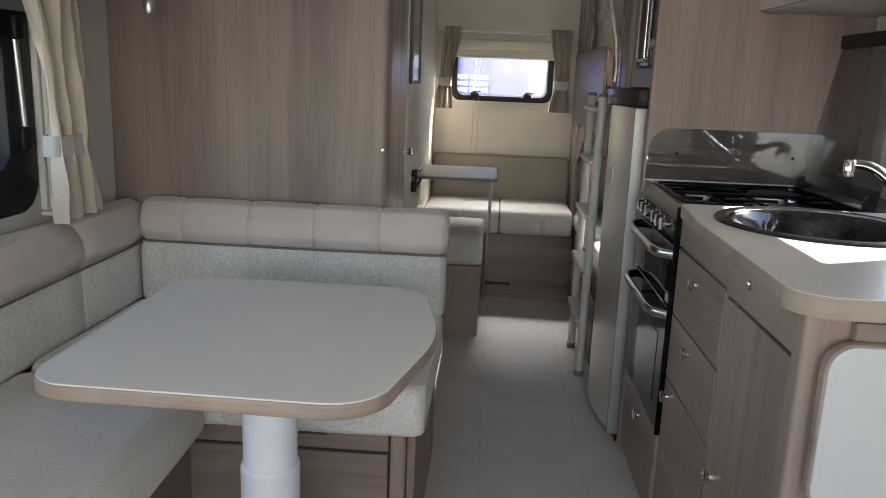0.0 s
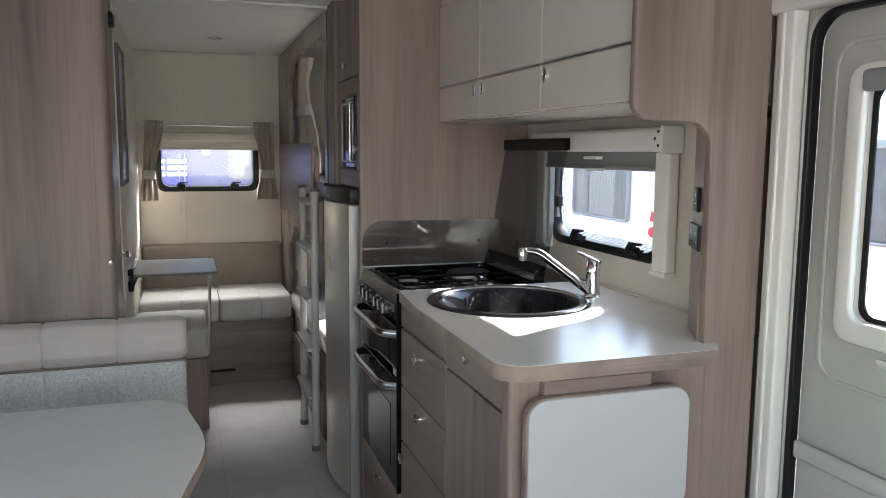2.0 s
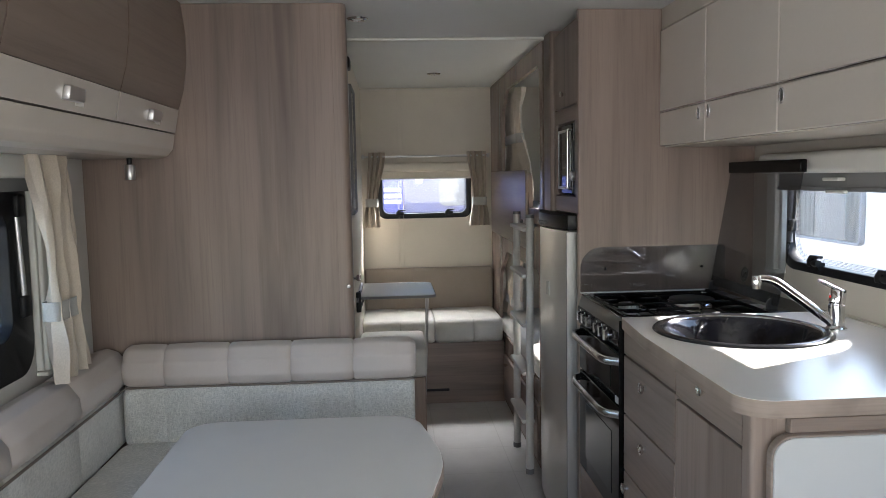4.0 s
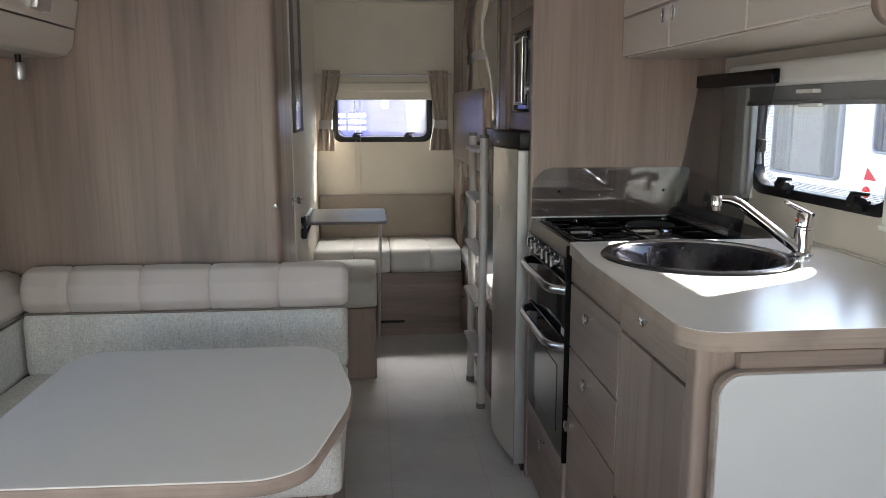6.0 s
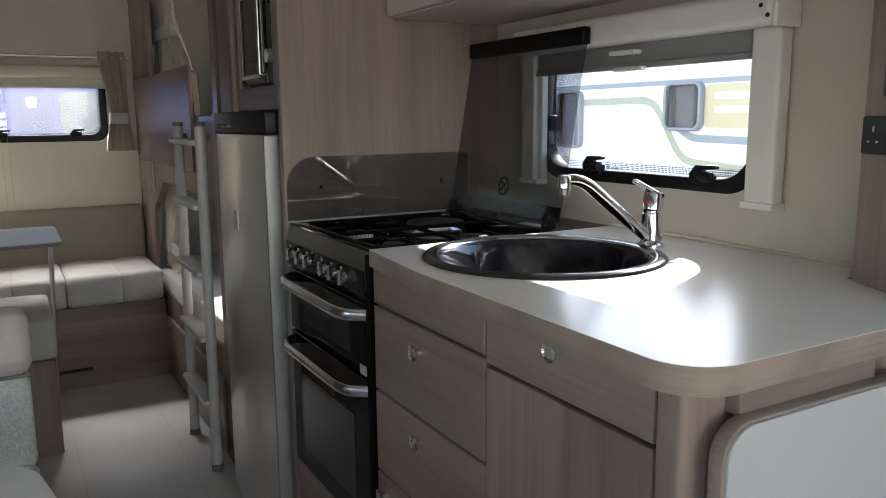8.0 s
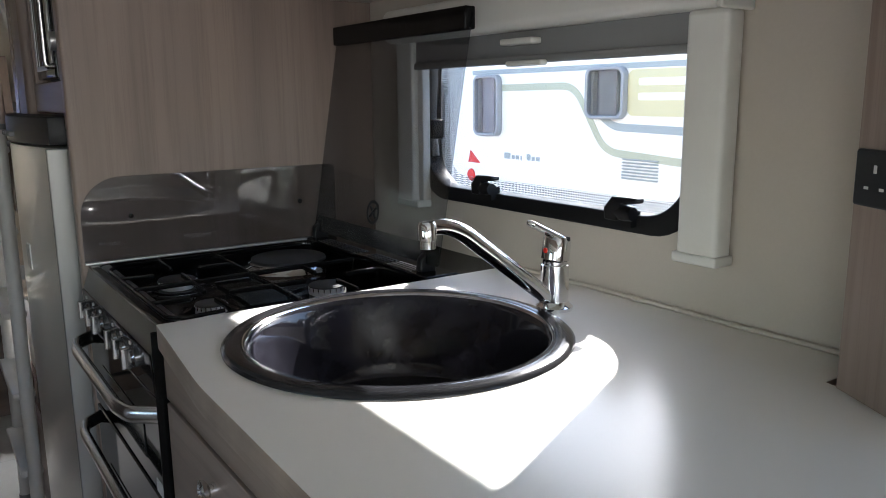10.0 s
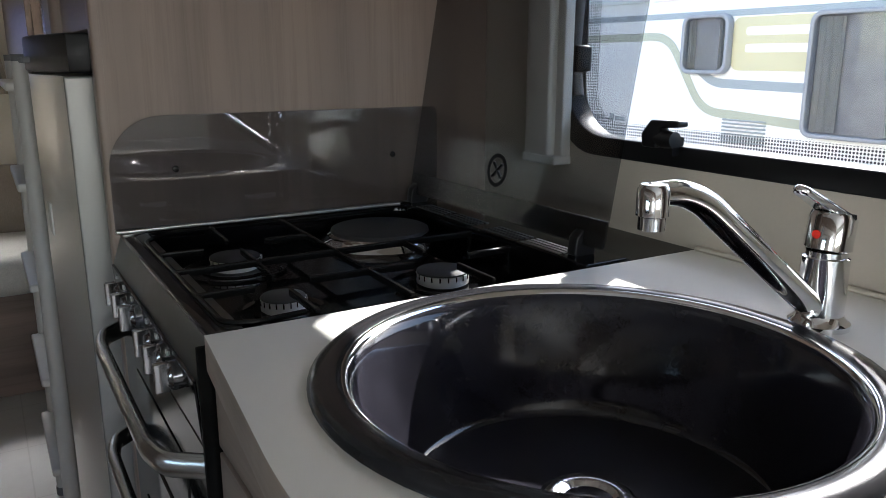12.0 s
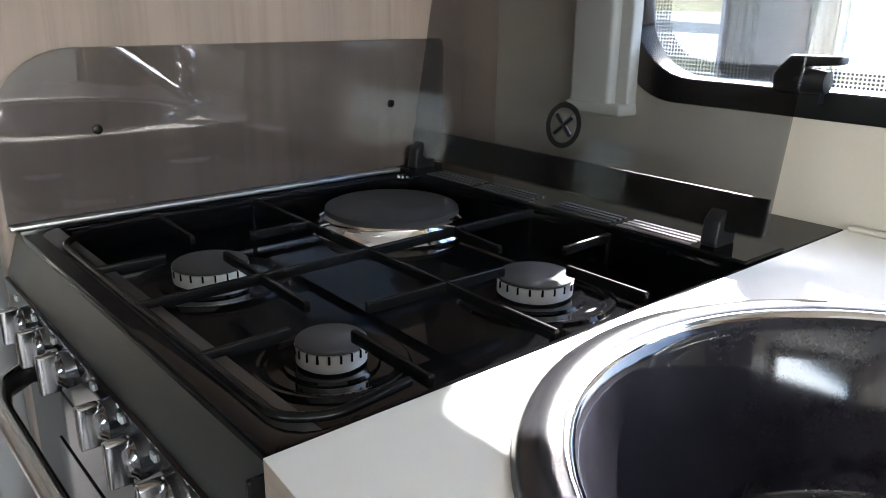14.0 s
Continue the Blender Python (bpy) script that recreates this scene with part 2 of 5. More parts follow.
PIPING = plain("taupe_piping", (0.16, 0.135, 0.115), 0.7, vary=0.1, grain=0.2)
SMOKE = glass("smoked_glass", (0.74, 0.75, 0.765), 0.01, 1.6)
SMOKE2 = glass("smoked_glass_lid", (0.64, 0.65, 0.665), 0.01, 1.5)
ACRYL = glass("tinted_acrylic", (0.95, 0.95, 0.94), 0.01, 1.35)
OVEN_GLASS = plain("oven_glass", (0.004, 0.0045, 0.0045), 0.05, vary=0.1, grain=0.0, spec=0.25)
MIRROR = plain("mirror", (0.86, 0.88, 0.88), 0.03, 1.0, vary=0.0, grain=0.0)
DOTS = dotted("dot_print")
BLIND_GREY = plain("grey_blind_cloth", (0.23, 0.23, 0.23), 0.8, vary=0.05, grain=0.3)
GALV = plain("white_steel_tube", (0.66, 0.69, 0.73), 0.4, vary=0.03, grain=0.05)
CV_WHITE = plain("caravan_white", (0.88, 0.855, 0.80), 0.35, vary=0.03, scale=2, grain=0.05)
CV_YELLOW = plain("caravan_yellow", (0.62, 0.56, 0.34), 0.4, vary=0.05, grain=0.05)
CV_GREEN = plain("caravan_olive_stripe", (0.46, 0.46, 0.34), 0.4, vary=0.05, grain=0.05)
CV_GREY = plain("caravan_grey_stripe", (0.34, 0.37, 0.37), 0.4, vary=0.05, grain=0.05)
CV_GLASS = plain("dark_acrylic", (0.14, 0.15, 0.17), 0.12, vary=0.1, grain=0.0)
CV_FRAME = plain("grey_window_frame", (0.30, 0.30, 0.31), 0.4, vary=0.1, grain=0.05)
CV_GLASS2 = plain("mauve_acrylic", (0.24, 0.235, 0.235), 0.12, vary=0.18, grain=0.0)
BLUE = plain("violet_blue_paint", (0.09, 0.10, 0.33), 0.3, vary=0.1, scale=3, grain=0.02)
BLUE_PALE = plain("pale_blue_paint", (0.14, 0.14, 0.25), 0.3, vary=0.25, scale=3, grain=0.02)
RED = plain("red_lens", (0.6, 0.03, 0.02), 0.2, vary=0.1, grain=0.0)
GRAVEL = plain("grey_gravel_yard", (0.34, 0.33, 0.31), 0.9, vary=0.3, scale=2, grain=0.0)

# ---- building helpers ----


def solid(bm, name, material, smooth=30):
    """Smooth where faces bend gently; a broad flat face keeps its own normal beside a narrow bevel."""
    me = bpy.data.meshes.new(name)
    bmesh.ops.recalc_face_normals(bm, faces=bm.faces)
    for f in bm.faces:
        f.smooth = True
    for e in bm.edges:
        if len(e.link_faces) != 2:
            e.smooth = False
            continue
        turn = e.calc_face_angle(0)
        a, b = sorted(f.calc_area() for f in e.link_faces)
        e.smooth = not (turn > radians(max(smooth, 46)) or (turn > radians(8) and b > 25 * a))
    bm.to_mesh(me)
    bm.free()
    me.materials.append(material)
    return me


def structure(name, bm, material, label="", smooth=30):
    return tagged(new(name, solid(bm, name, material, smooth)), label, "", "", "structure")


def thing(name, base, label, category, group=""):
    e = new(name)
    e.empty_display_size = 0.05
    e.location = base
    return tagged(e, label, category, group)


def part(name, bm, material, parent, label="", smooth=30):
    ob = new(name, solid(bm, name, material, smooth))
    ob.parent = parent
    root = parent
    while root.parent:
        root = root.parent
    if parent is root:
        ob.matrix_parent_inverse = Matrix.Translation(-Vector(root.location)) if root.type == "EMPTY" else Matrix()
    return tagged(ob, label)


def single(name, bm, material, label, category, group="", smooth=30):
    return tagged(new(name, solid(bm, name, material, smooth)), label, category, group)


def box(lo, hi, bevel=0.0, seg=2, bm=None):
    bm = bm or bmesh.new()
    lo, hi = Vector(lo), Vector(hi)
    made = bmesh.ops.create_cube(bm, size=1.0)["verts"]
    for v in made:
        v.co = Vector(((lo[i] + hi[i]) / 2 + v.co[i] * (hi[i] - lo[i])) for i in range(3))
    if bevel:
        edges = {e for v in made for e in v.link_edges}
        bmesh.ops.bevel(bm, geom=list(edges), offset=min(bevel, 0.49 * min(hi - lo)), segments=seg, affect="EDGES", profile=0.5)
    return bm


def rounded(pts, radii, seg=6):
    """A closed 2D outline with rounded corners."""
    out, n = [], len(pts)
    if not hasattr(radii, "__len__"):
        radii = [radii] * n
    for i in range(n):
        p, a, b = Vector(pts[i]), Vector(pts[i - 1]), Vector(pts[(i + 1) % n])
        if radii[i] <= 0:
            out.append(tuple(p))
            continue
        u, v = (a - p).normalized(), (b - p).normalized()
        half = u.angle(v) / 2
        d = min(radii[i] / math.tan(half), 0.49 * (a - p).length, 0.49 * (b - p).length)
        r = d * math.tan(half)
        c = p + (u + v).normalized() * (r / math.sin(half))
        s, e = p + u * d - c, p + v * d - c
        a0, turn = math.atan2(s.y, s.x), s.angle_signed(e)
        for k in range(seg + 1):
            t = a0 - turn * k / seg
            out.append((c.x + r * math.cos(t), c.y + r * math.sin(t)))
    return out


def rect(a0, b0, a1, b1):
    return [(a0, b0), (a1, b0), (a1, b1), (a0, b1)]


PLANES = {"x": lambda a, b, d: (d, a, b), "y": lambda a, b, d: (a, d, b), "z": lambda a, b, d: (a, b, d)}


def prism(outline, axis, d0, d1, bevel=0.0, holes=(), bm=None):
    """An outline in the plane across the axis, pulled from d0 to d1, with holes cut right through."""
    bm = bm or bmesh.new()
    put = PLANES[axis]
    loops = [outline, *holes]
    rings = []
    for loop in loops:
        vs = [bm.verts.new(put(a, b, d0)) for a, b in loop]
        rings.append((vs, [bm.edges.new((vs[i - 1], vs[i])) for i in range(len(vs))]))
    if holes:
        faces = bmesh.ops.triangle_fill(bm, edges=[e for _, es in rings for e in es], use_beauty=True, use_dissolve=False)["geom"]
        faces = [f for f in faces if isinstance(f, bmesh.types.BMFace)]
    else:
        faces = [bm.faces.new(rings[0][0])]
    top = bmesh.ops.extrude_face_region(bm, geom=faces)["geom"]
    shift = Vector(put(0, 0, d1)) - Vector(put(0, 0, d0))
    tv = [g for g in top if isinstance(g, bmesh.types.BMVert)]
    bmesh.ops.translate(bm, verts=tv, vec=shift)
    if bevel:
        caps = {v for vs, _ in rings for v in vs} | set(tv)
        es = [e for e in bm.edges if e.verts[0] in caps and e.verts[1] in caps and len(e.link_faces) == 2
              and e.calc_face_angle(0) > 1.2 and (e.verts[0].co - e.verts[1].co).cross(shift).length > 1e-9]
        bmesh.ops.bevel(bm, geom=es, offset=bevel, segments=2, affect="EDGES", profile=0.5)
    return bm


def tube(path, r, seg=12, bm=None, closed=False, radii=None):
    """A round bar along a path."""
    bm = bm or bmesh.new()
    pts = [Vector(p) for p in path]
    rings, n = [], len(pts)
    up = None
    for i, p in enumerate(pts):
        a = pts[i - 1] if i > 0 or closed else p
        b = pts[(i + 1) % n] if i < n - 1 or closed else p
        d = (b - a).normalized()
        if up is None:
            up = d.orthogonal().normalized()
        up = (up - d * up.dot(d)).normalized()
        side = d.cross(up)
        rr = radii[i] if radii else r
        rings.append([bm.verts.new(p + (up * math.cos(t) + side * math.sin(t)) * rr) for t in (2 * math.pi * k / seg for k in range(seg))])
    for i in range(n if closed else n - 1):
        A, B = rings[i], rings[(i + 1) % n]
        for k in range(seg):
            bm.faces.new((A[k], A[(k + 1) % seg], B[(k + 1) % seg], B[k]))
    if not closed:
        bm.faces.new(rings[0])
        bm.faces.new(rings[-1][::-1])
    return bm


def bend(points, radius, seg=5):
    """A 3D path with its inner corners rounded."""
    pts = [Vector(p) for p in points]
    out = [pts[0]]
    for i in range(1, len(pts) - 1):
        p, u, v = pts[i], (pts[i - 1] - pts[i]), (pts[i + 1] - pts[i])
        d = min(radius, 0.45 * u.length, 0.45 * v.length)
        a, b = p + u.normalized() * d, p + v.normalized() * d
        for k in range(seg + 1):
            t = k / seg
            out.append(a * (1 - t) ** 2 + p * 2 * t * (1 - t) + b * t * t)
    return out + [pts[-1]]


def lathe(profile, centre, axis="z", seg=40, bm=None):
    """A profile of (radius, height) turned about an axis."""
    bm = bm or bmesh.new()
    c = Vector(centre)
    place = {"z": lambda r, t, h: Vector((r * math.cos(t), r * math.sin(t), h)),
             "x": lambda r, t, h: Vector((h, r * math.cos(t), r * math.sin(t))),
             "y": lambda r, t, h: Vector((r * math.cos(t), h, r * math.sin(t)))}[axis]
    rings = []
    for r, h in profile:
        if r < 1e-6:
            rings.append([bm.verts.new(c + place(0, 0, h))])
        else:
            rings.append([bm.verts.new(c + place(r, 2 * math.pi * k / seg, h)) for k in range(seg)])
    for A, B in zip(rings, rings[1:]):
        for k in range(seg):
            j = (k + 1) % seg
            if len(A) == 1 and len(B) == 1:
                continue
            if len(A) == 1:
                bm.faces.new((A[0], B[j], B[k]))
            elif len(B) == 1:
                bm.faces.new((A[k], A[j], B[0]))
            else:
                bm.faces.new((A[k], A[j], B[j], B[k]))
    return bm


def loft(profile, stations, place, bm=None):
    """A closed 2D profile carried along stations (s, inset), each drawn in towards its middle by inset."""
    bm = bm or bmesh.new()
    ca = sum(p[0] for p in profile) / len(profile)
    cb = sum(p[1] for p in profile) / len(profile)
    rings = []
    for s, inset in stations:
        ring = []
        for a, b in profile:
            d = math.hypot(a - ca, b - cb)
            k = max(0.0, 1 - inset / d)
            ring.append(bm.verts.new(place(ca + (a - ca) * k, cb + (b - cb) * k, s)))
        rings.append(ring)
    n = len(profile)
    for A, B in zip(rings, rings[1:]):
        for k in range(n):
            bm.faces.new((A[k], A[(k + 1) % n], B[(k + 1) % n], B[k]))
    bm.faces.new(rings[0])
    bm.faces.new(rings[-1][::-1])
    return bm


def padded(s0, s1, seams, end=0.022, groove=0.006, puff=0.002):
    """Stations of an upholstered run: rounded ends and stitched grooves."""
    out = [(s0, end), (s0 + end * 0.3, end * 0.4), (s0 + end, 0.0)]
    marks = sorted(seams)
    edges = [s0 + end, *marks, s1 - end]
    for i, m in enumerate(edges[1:]):
        a = edges[i]
        for f in (0.25, 0.5, 0.75):
            out.append((a + (m - a) * f, -puff * math.sin(math.pi * f)))
        if m in marks:
            out += [(m - 0.006, 0.0), (m - 0.002, groove * 0.8), (m, groove), (m + 0.002, groove * 0.8), (m + 0.006, 0.0)]
    return out + [(s1 - end, 0.0), (s1 - end * 0.3, end * 0.4), (s1, end)]


ALONG_X = lambda a, b, s: (s, a, b)
ALONG_Y = lambda a, b, s: (a, s, b)


def sheet(cols, rows, place, thick=0.004):
    """A hanging cloth of real thickness: place(u, v) gives its middle and its normal."""
    bm = bmesh.new()
    sides = []
    for sgn in (0.5, -0.5):
        grid = []
        for j in range(rows + 1):
            line = []
            for i in range(cols + 1):
                p, nrm = place(i / cols, j / rows)
                line.append(bm.verts.new(Vector(p) + Vector(nrm) * thick * sgn))
            grid.append(line)
        sides.append(grid)
    F, B = sides
    for j in range(rows):
        for i in range(cols):
            bm.faces.new((F[j][i], F[j][i + 1], F[j + 1][i + 1], F[j + 1][i]))
            bm.faces.new((B[j][i], B[j + 1][i], B[j + 1][i + 1], B[j][i + 1]))
    rim = [(0, i) for i in range(cols)] + [(j, cols) for j in range(rows)] + [(rows, i) for i in range(cols, 0, -1)] + [(j, 0) for j in range(rows, 0, -1)]
    for k in range(len(rim)):
        (a, b), (c, d) = rim[k], rim[(k + 1) % len(rim)]
        bm.faces.new((F[a][b], B[a][b], B[c][d], F[c][d]))
    return bm


def curtain(name, label, cloth, origin, across, out, top, bottom, tie, folds, deep=0.016, group="curtains"):
    """A tied-back curtain. across and out are unit directions; top, tie and bottom are (z, from, to) along across."""
    across, out = Vector(across), Vector(out)
    origin = Vector(origin)
    e = thing(name, origin + Vector((0, 0, bottom[0])), label, "curtain", group)

    def shape(v):
        z = top[0] + (bottom[0] - top[0]) * v
        ft = (tie[0] - top[0]) / (bottom[0] - top[0])
        if v < ft:
            t = v / ft
            k = t * t * (3 - 2 * t)
            a, b = (top[1] + (tie[1] - top[1]) * k), (top[2] + (tie[2] - top[2]) * k)
            belly = math.sin(math.pi * t) * 0.012
        else:
            t = (v - ft) / (1 - ft)
            k = math.sin(t * math.pi / 2)
            a, b = (tie[1] + (bottom[1] - tie[1]) * k), (tie[2] + (bottom[2] - tie[2]) * k)
            belly = 0.012 * t
        return z, a, b, belly

    def place(u, v):
        z, a, b, belly = shape(v)
        w = abs(b - a)
        amp = min(deep, 0.26 * w) * (0.75 + 0.25 * math.sin(9 * v + 3 * u))
        ph = 2 * math.pi * folds * u + 0.3 * math.sin(2.3 * v + 2 * u)
        d = 0.018 + belly + amp * (math.sin(ph) + 0.28 * math.sin(2.6 * ph + 4 * v)) + 0.0016 * math.sin(31 * v + 9 * u)
        p = origin + across * (a + (b - a) * u + 0.004 * math.sin(ph * 2 + 1)) + out * d + Vector((0, 0, z))
        return p, out

    part("cloth", sheet(max(24, folds * 10), 26, place), cloth, e, smooth=80)
    a, b = tie[1], tie[2]
    band = rounded([(a - 0.006, -0.004), (b + 0.006, -0.004), (b + 0.006, 0.046), (a - 0.006, 0.046)], 0.018, 4)

    def ring(p, q, s):
        return tuple(origin + across * p + out * q + Vector((0, 0, s)))

    bm = bmesh.new()
    h = 0.026
    outer, inner = band, [((p - (a + b) / 2) * 0.94 + (a + b) / 2, (q - 0.021) * 0.9 + 0.021) for p, q in band]
    n = len(band)
    V = [[bm.verts.new(ring(p, q, tie[0] + dz)) for p, q in lp] for lp, dz in ((outer, -h), (outer, h), (inner, h), (inner, -h))]
    for i in range(4):
        A, B = V[i], V[(i + 1) % 4]
        for k in range(n):
            bm.faces.new((A[k], A[(k + 1) % n], B[(k + 1) % n], B[k]))
    part("tieback", bm, TIE, e, "grey cloth tieback")
    return e

# ---- the large structure ----
XL, XR, YF, YR, ZC = -0.86, 1.435, -1.40, 5.268, 1.905
WT = 0.035   # wall thickness

structure("ground", prism(rect(-400, -400, 400, 400), "z", -0.62, -0.55), GRAVEL, "grey gravel yard around the parked caravans")
structure("floor", box((XL - WT, YF - WT, -0.05), (XR + WT, YR + WT, 0.0)), VINYL, "pale grey sheet vinyl floor with faint tile lines")
HATCH = rect(0.205, 2.25, 0.605, 2.665)
structure("ceiling", prism(rect(XL - WT, YF - WT, XR + WT, YR + WT), "z", ZC, ZC + 0.03, 0, [rounded(HATCH, 0.03)]), CEIL, "white caravan ceiling board with a rooflight opening")
structure("trim", box((-0.043, 3.485, ZC - 0.012), (0.80, 3.512, ZC - 0.001), 0.003), WHITE, "white ceiling joint strip")
KWIN = rounded(rect(2.062, 1.028, 2.745, 1.345), 0.085, 9)
DOORHOLE = rounded(rect(0.976, 0.02, 1.584, 1.625), [0.02, 0.02, 0.09, 0.09])
BWIN1 = rounded(rect(3.86, 1.36, 4.46, 1.66), 0.05)
BWIN2 = rounded(rect(3.86, 0.68, 4.46, 0.97), 0.05)
structure("wall_right", prism(rect(YF - WT, 0.0, YR + WT, ZC), "x", XR, XR + WT, 0, [KWIN, DOORHOLE, BWIN1, BWIN2]), BEIGE, "beige caravan wall board with window and door openings")
LWIN = rounded(rect(1.36, 0.835, 2.425, 1.37), 0.08)
# lounge side window, assumed and out of view, added to let daylight in
LWIN2 = rounded(rect(-0.4, 0.86, 0.6, 1.37), 0.07)
structure("wall_left", prism(rect(YF - WT, 0.0, YR + WT, ZC), "x", XL - WT, XL, 0, [LWIN, LWIN2]), GREY_WALL, "pale grey caravan wall board with window openings")
RWIN = rounded(rect(0.065, 1.085, 0.645, 1.39), 0.05)
structure("wall_rear", prism(rect(XL, 0.0, XR, ZC), "y", YR, YR + WT, 0, [RWIN]), CREAM, "cream rear wall board with a small window opening")
# front window, assumed behind the camera, added to let daylight in
FWIN = rounded(rect(-0.6, 0.95, 1.2, 1.6), 0.08)
structure("wall_front", prism(rect(XL, 0.0, XR, ZC), "y", YF - WT, YF, 0, [FWIN]), CREAM, "plain cream front wall with a wide window opening")
# seams of the rear wall boards
for i, x in enumerate((0.185, 0.215)):
    structure("trim", box((x, YR - 0.004, 0.76), (x + 0.004, YR - 0.0005, 1.9), 0.001), CREAM, "cream wall board seam")
structure("trim", box((XL + 0.0, YR - 0.012, ZC - 0.014), (0.80, YR - 0.001, ZC - 0.001), 0.003), CREAM, "cream cornice strip")


def window_unit(name, axis, outline, face, depth, label, frame_w=0.028, out=1, dot=0.04, catches=(), side=-1):
    """A caravan window: dark inner surround, tinted acrylic pane with a dotted border, catches on its lower edge."""
    w = thing(name, (0, 0, 0), label, "window")
    w["kind"] = "structure"
    ca = sum(p[0] for p in outline) / len(outline)
    cb = sum(p[1] for p in outline) / len(outline)
    sa = max(p[0] for p in outline) - ca
    sb = max(p[1] for p in outline) - cb

    def grown(k):
        return [(ca + (a - ca) * (sa + k) / sa, cb + (b - cb) * (sb + k) / sb) for a, b in outline]
    lo, hi = sorted((face - out * 0.008, face + out * 0.03))
    part("window_frame", prism(grown(0.012), axis, lo, hi, 0.003, [grown(-frame_w)[::-1]]), BLACK_PLASTIC, w, "black rounded window surround")
    p0 = face + out * depth
    pane = part("pane", prism(grown(0.03), axis, *sorted((p0, p0 + out * 0.004))), ACRYL, w)
    pane.visible_shadow = False
    q0 = p0 - out * 0.003
    part("dot_border", prism(grown(0.02), axis, *sorted((q0, q0 + out * 0.001)), 0, [rounded(rect(ca - sa + frame_w + dot, cb - sb + frame_w + dot, ca + sa - frame_w - dot, cb + sb - 0.005), 0.05)[::-1]]), DOTS, w, "dotted black border print")
    put = PLANES[axis]
    for a, b in catches:
        base = box(put(a - 0.02, b - 0.020, face + out * 0.0), put(a + 0.02, b + 0.004, face - out * 0.020), 0.004)
        c = part("catch", base, BLACK_PLASTIC, w)
        arm = rounded([(a - side * 0.020, b - 0.010), (a - side * 0.022, b + 0.008), (a - side * 0.006, b + 0.026), (a + side * 0.042, b + 0.027), (a + side * 0.043, b + 0.019), (a + side * 0.010, b + 0.016), (a + side * 0.004, b - 0.010)], 0.003, 2)
        part("lever", prism(arm, axis, *sorted((face - out * 0.018, face - out * 0.036)), 0.0025), BLACK_PLASTIC, c)
        part("knuckle", lathe([(0.0, -0.016), (0.0105, -0.015), (0.012, 0.0), (0.0105, 0.015), (0.0, 0.016)], put(a + side * 0.014, b + 0.002, face - out * 0.026), "y" if axis == "x" else "x", 14), BLACK_PLASTIC, c)
    return w


KW = window_unit("window_1", "x", KWIN, XR + 0.004, 0.04, "kitchen window with black surround and tinted acrylic pane", frame_w=0.016, dot=0.018, catches=((2.520, 1.052), (2.185, 1.046)))
# support stay at the far jamb of the kitchen window
stay = part("stay", tube(bend([(XR + 0.012, 2.72, 1.31), (XR + 0.014, 2.735, 1.16), (XR + 0.012, 2.72, 1.10)], 0.03), 0.008, 10), RUBBER, KW, "grey telescopic window stay")
part("clamp", box((XR + 0.0, 2.712, 1.135), (XR + 0.03, 2.75, 1.175), 0.006), BLACK_PLASTIC, stay)
part("clamp", box((XR + 0.0, 2.708, 1.285), (XR + 0.03, 2.74, 1.32), 0.006), BLACK_PLASTIC, stay)
LW = window_unit("window_2", "x", LWIN, XL - 0.004, 0.04, "dinette window with black rounded surround and tinted pane", frame_w=0.10, out=-1, catches=((1.7, 0.895), (2.1, 0.895)))
st = part("stay", tube([(XL + 0.004, 2.375, 1.29), (XL + 0.006, 2.390, 1.02)], 0.0085, 10), ALU, LW, "aluminium window stay")
part("clamp", box((XL - 0.004, 2.365, 1.25), (XL + 0.018, 2.405, 1.31), 0.006), BLACK_PLASTIC, st)
part("clamp", box((XL - 0.004, 2.365, 0.98), (XL + 0.018, 2.405, 1.04), 0.006), BLACK_PLASTIC, st)
RW = window_unit("window_3", "y", RWIN, YR + 0.004, 0.04, "small rear window with black surround and tinted pane", frame_w=0.02, dot=0.008, catches=((0.190, 1.106), (0.505, 1.106)), side=1)
for nm, o in (("window_4", BWIN1), ("window_5", BWIN2)):
    window_unit(nm, "x", o, XR + 0.004, 0.04, "bunk window with black surround and tinted pane", dot=0.01)


def roller_cassette(name, label, parts):
    c = thing(name, parts[0][1], label, "roller blind")
    for nm, lo, hi, mat, bev in parts:
        part(nm, box(lo, hi, bev, 3), mat, c)
    return c


KB = roller_cassette("roller_blind", "cream roller blind cassette round the kitchen window, slightly drawn", (
    ("top_rail", (1.368, 1.998, 1.326), (1.433, 2.80, 1.390), WHITE, 0.016),
    ("side_rail", (1.397, 2.002, 1.004), (1.433, 2.066, 1.327), WHITE, 0.008),
    ("side_rail", (1.400, 2.735, 1.004), (1.433, 2.795, 1.334), WHITE, 0.006),
    ("side_channel", (1.414, 2.718, 1.008), (1.433, 2.737, 1.332), WHITE, 0.003),
    ("cloth", (1.412, 2.06, 1.285), (1.4155, 2.74, 1.336), BLIND_GREY, 0.0),
    ("bottom_bar", (1.406, 2.06, 1.273), (1.420, 2.74, 1.286), BLIND_GREY, 0.003),
    ("pull", (1.388, 2.36, 1.303), (1.412, 2.44, 1.313), WHITE, 0.003),
    ("pull", (1.392, 2.34, 1.268), (1.407, 2.43, 1.277), WHITE, 0.003),
    ("end_cap", (1.366, 1.990, 1.322), (1.433, 1.999, 1.393), WHITE, 0.003),
    ("foot", (1.394, 1.999, 0.996), (1.433, 2.070, 1.010), WHITE, 0.003),
    ("foot", (1.398, 2.716, 0.996), (1.433, 2.797, 1.010), WHITE, 0.003),
))
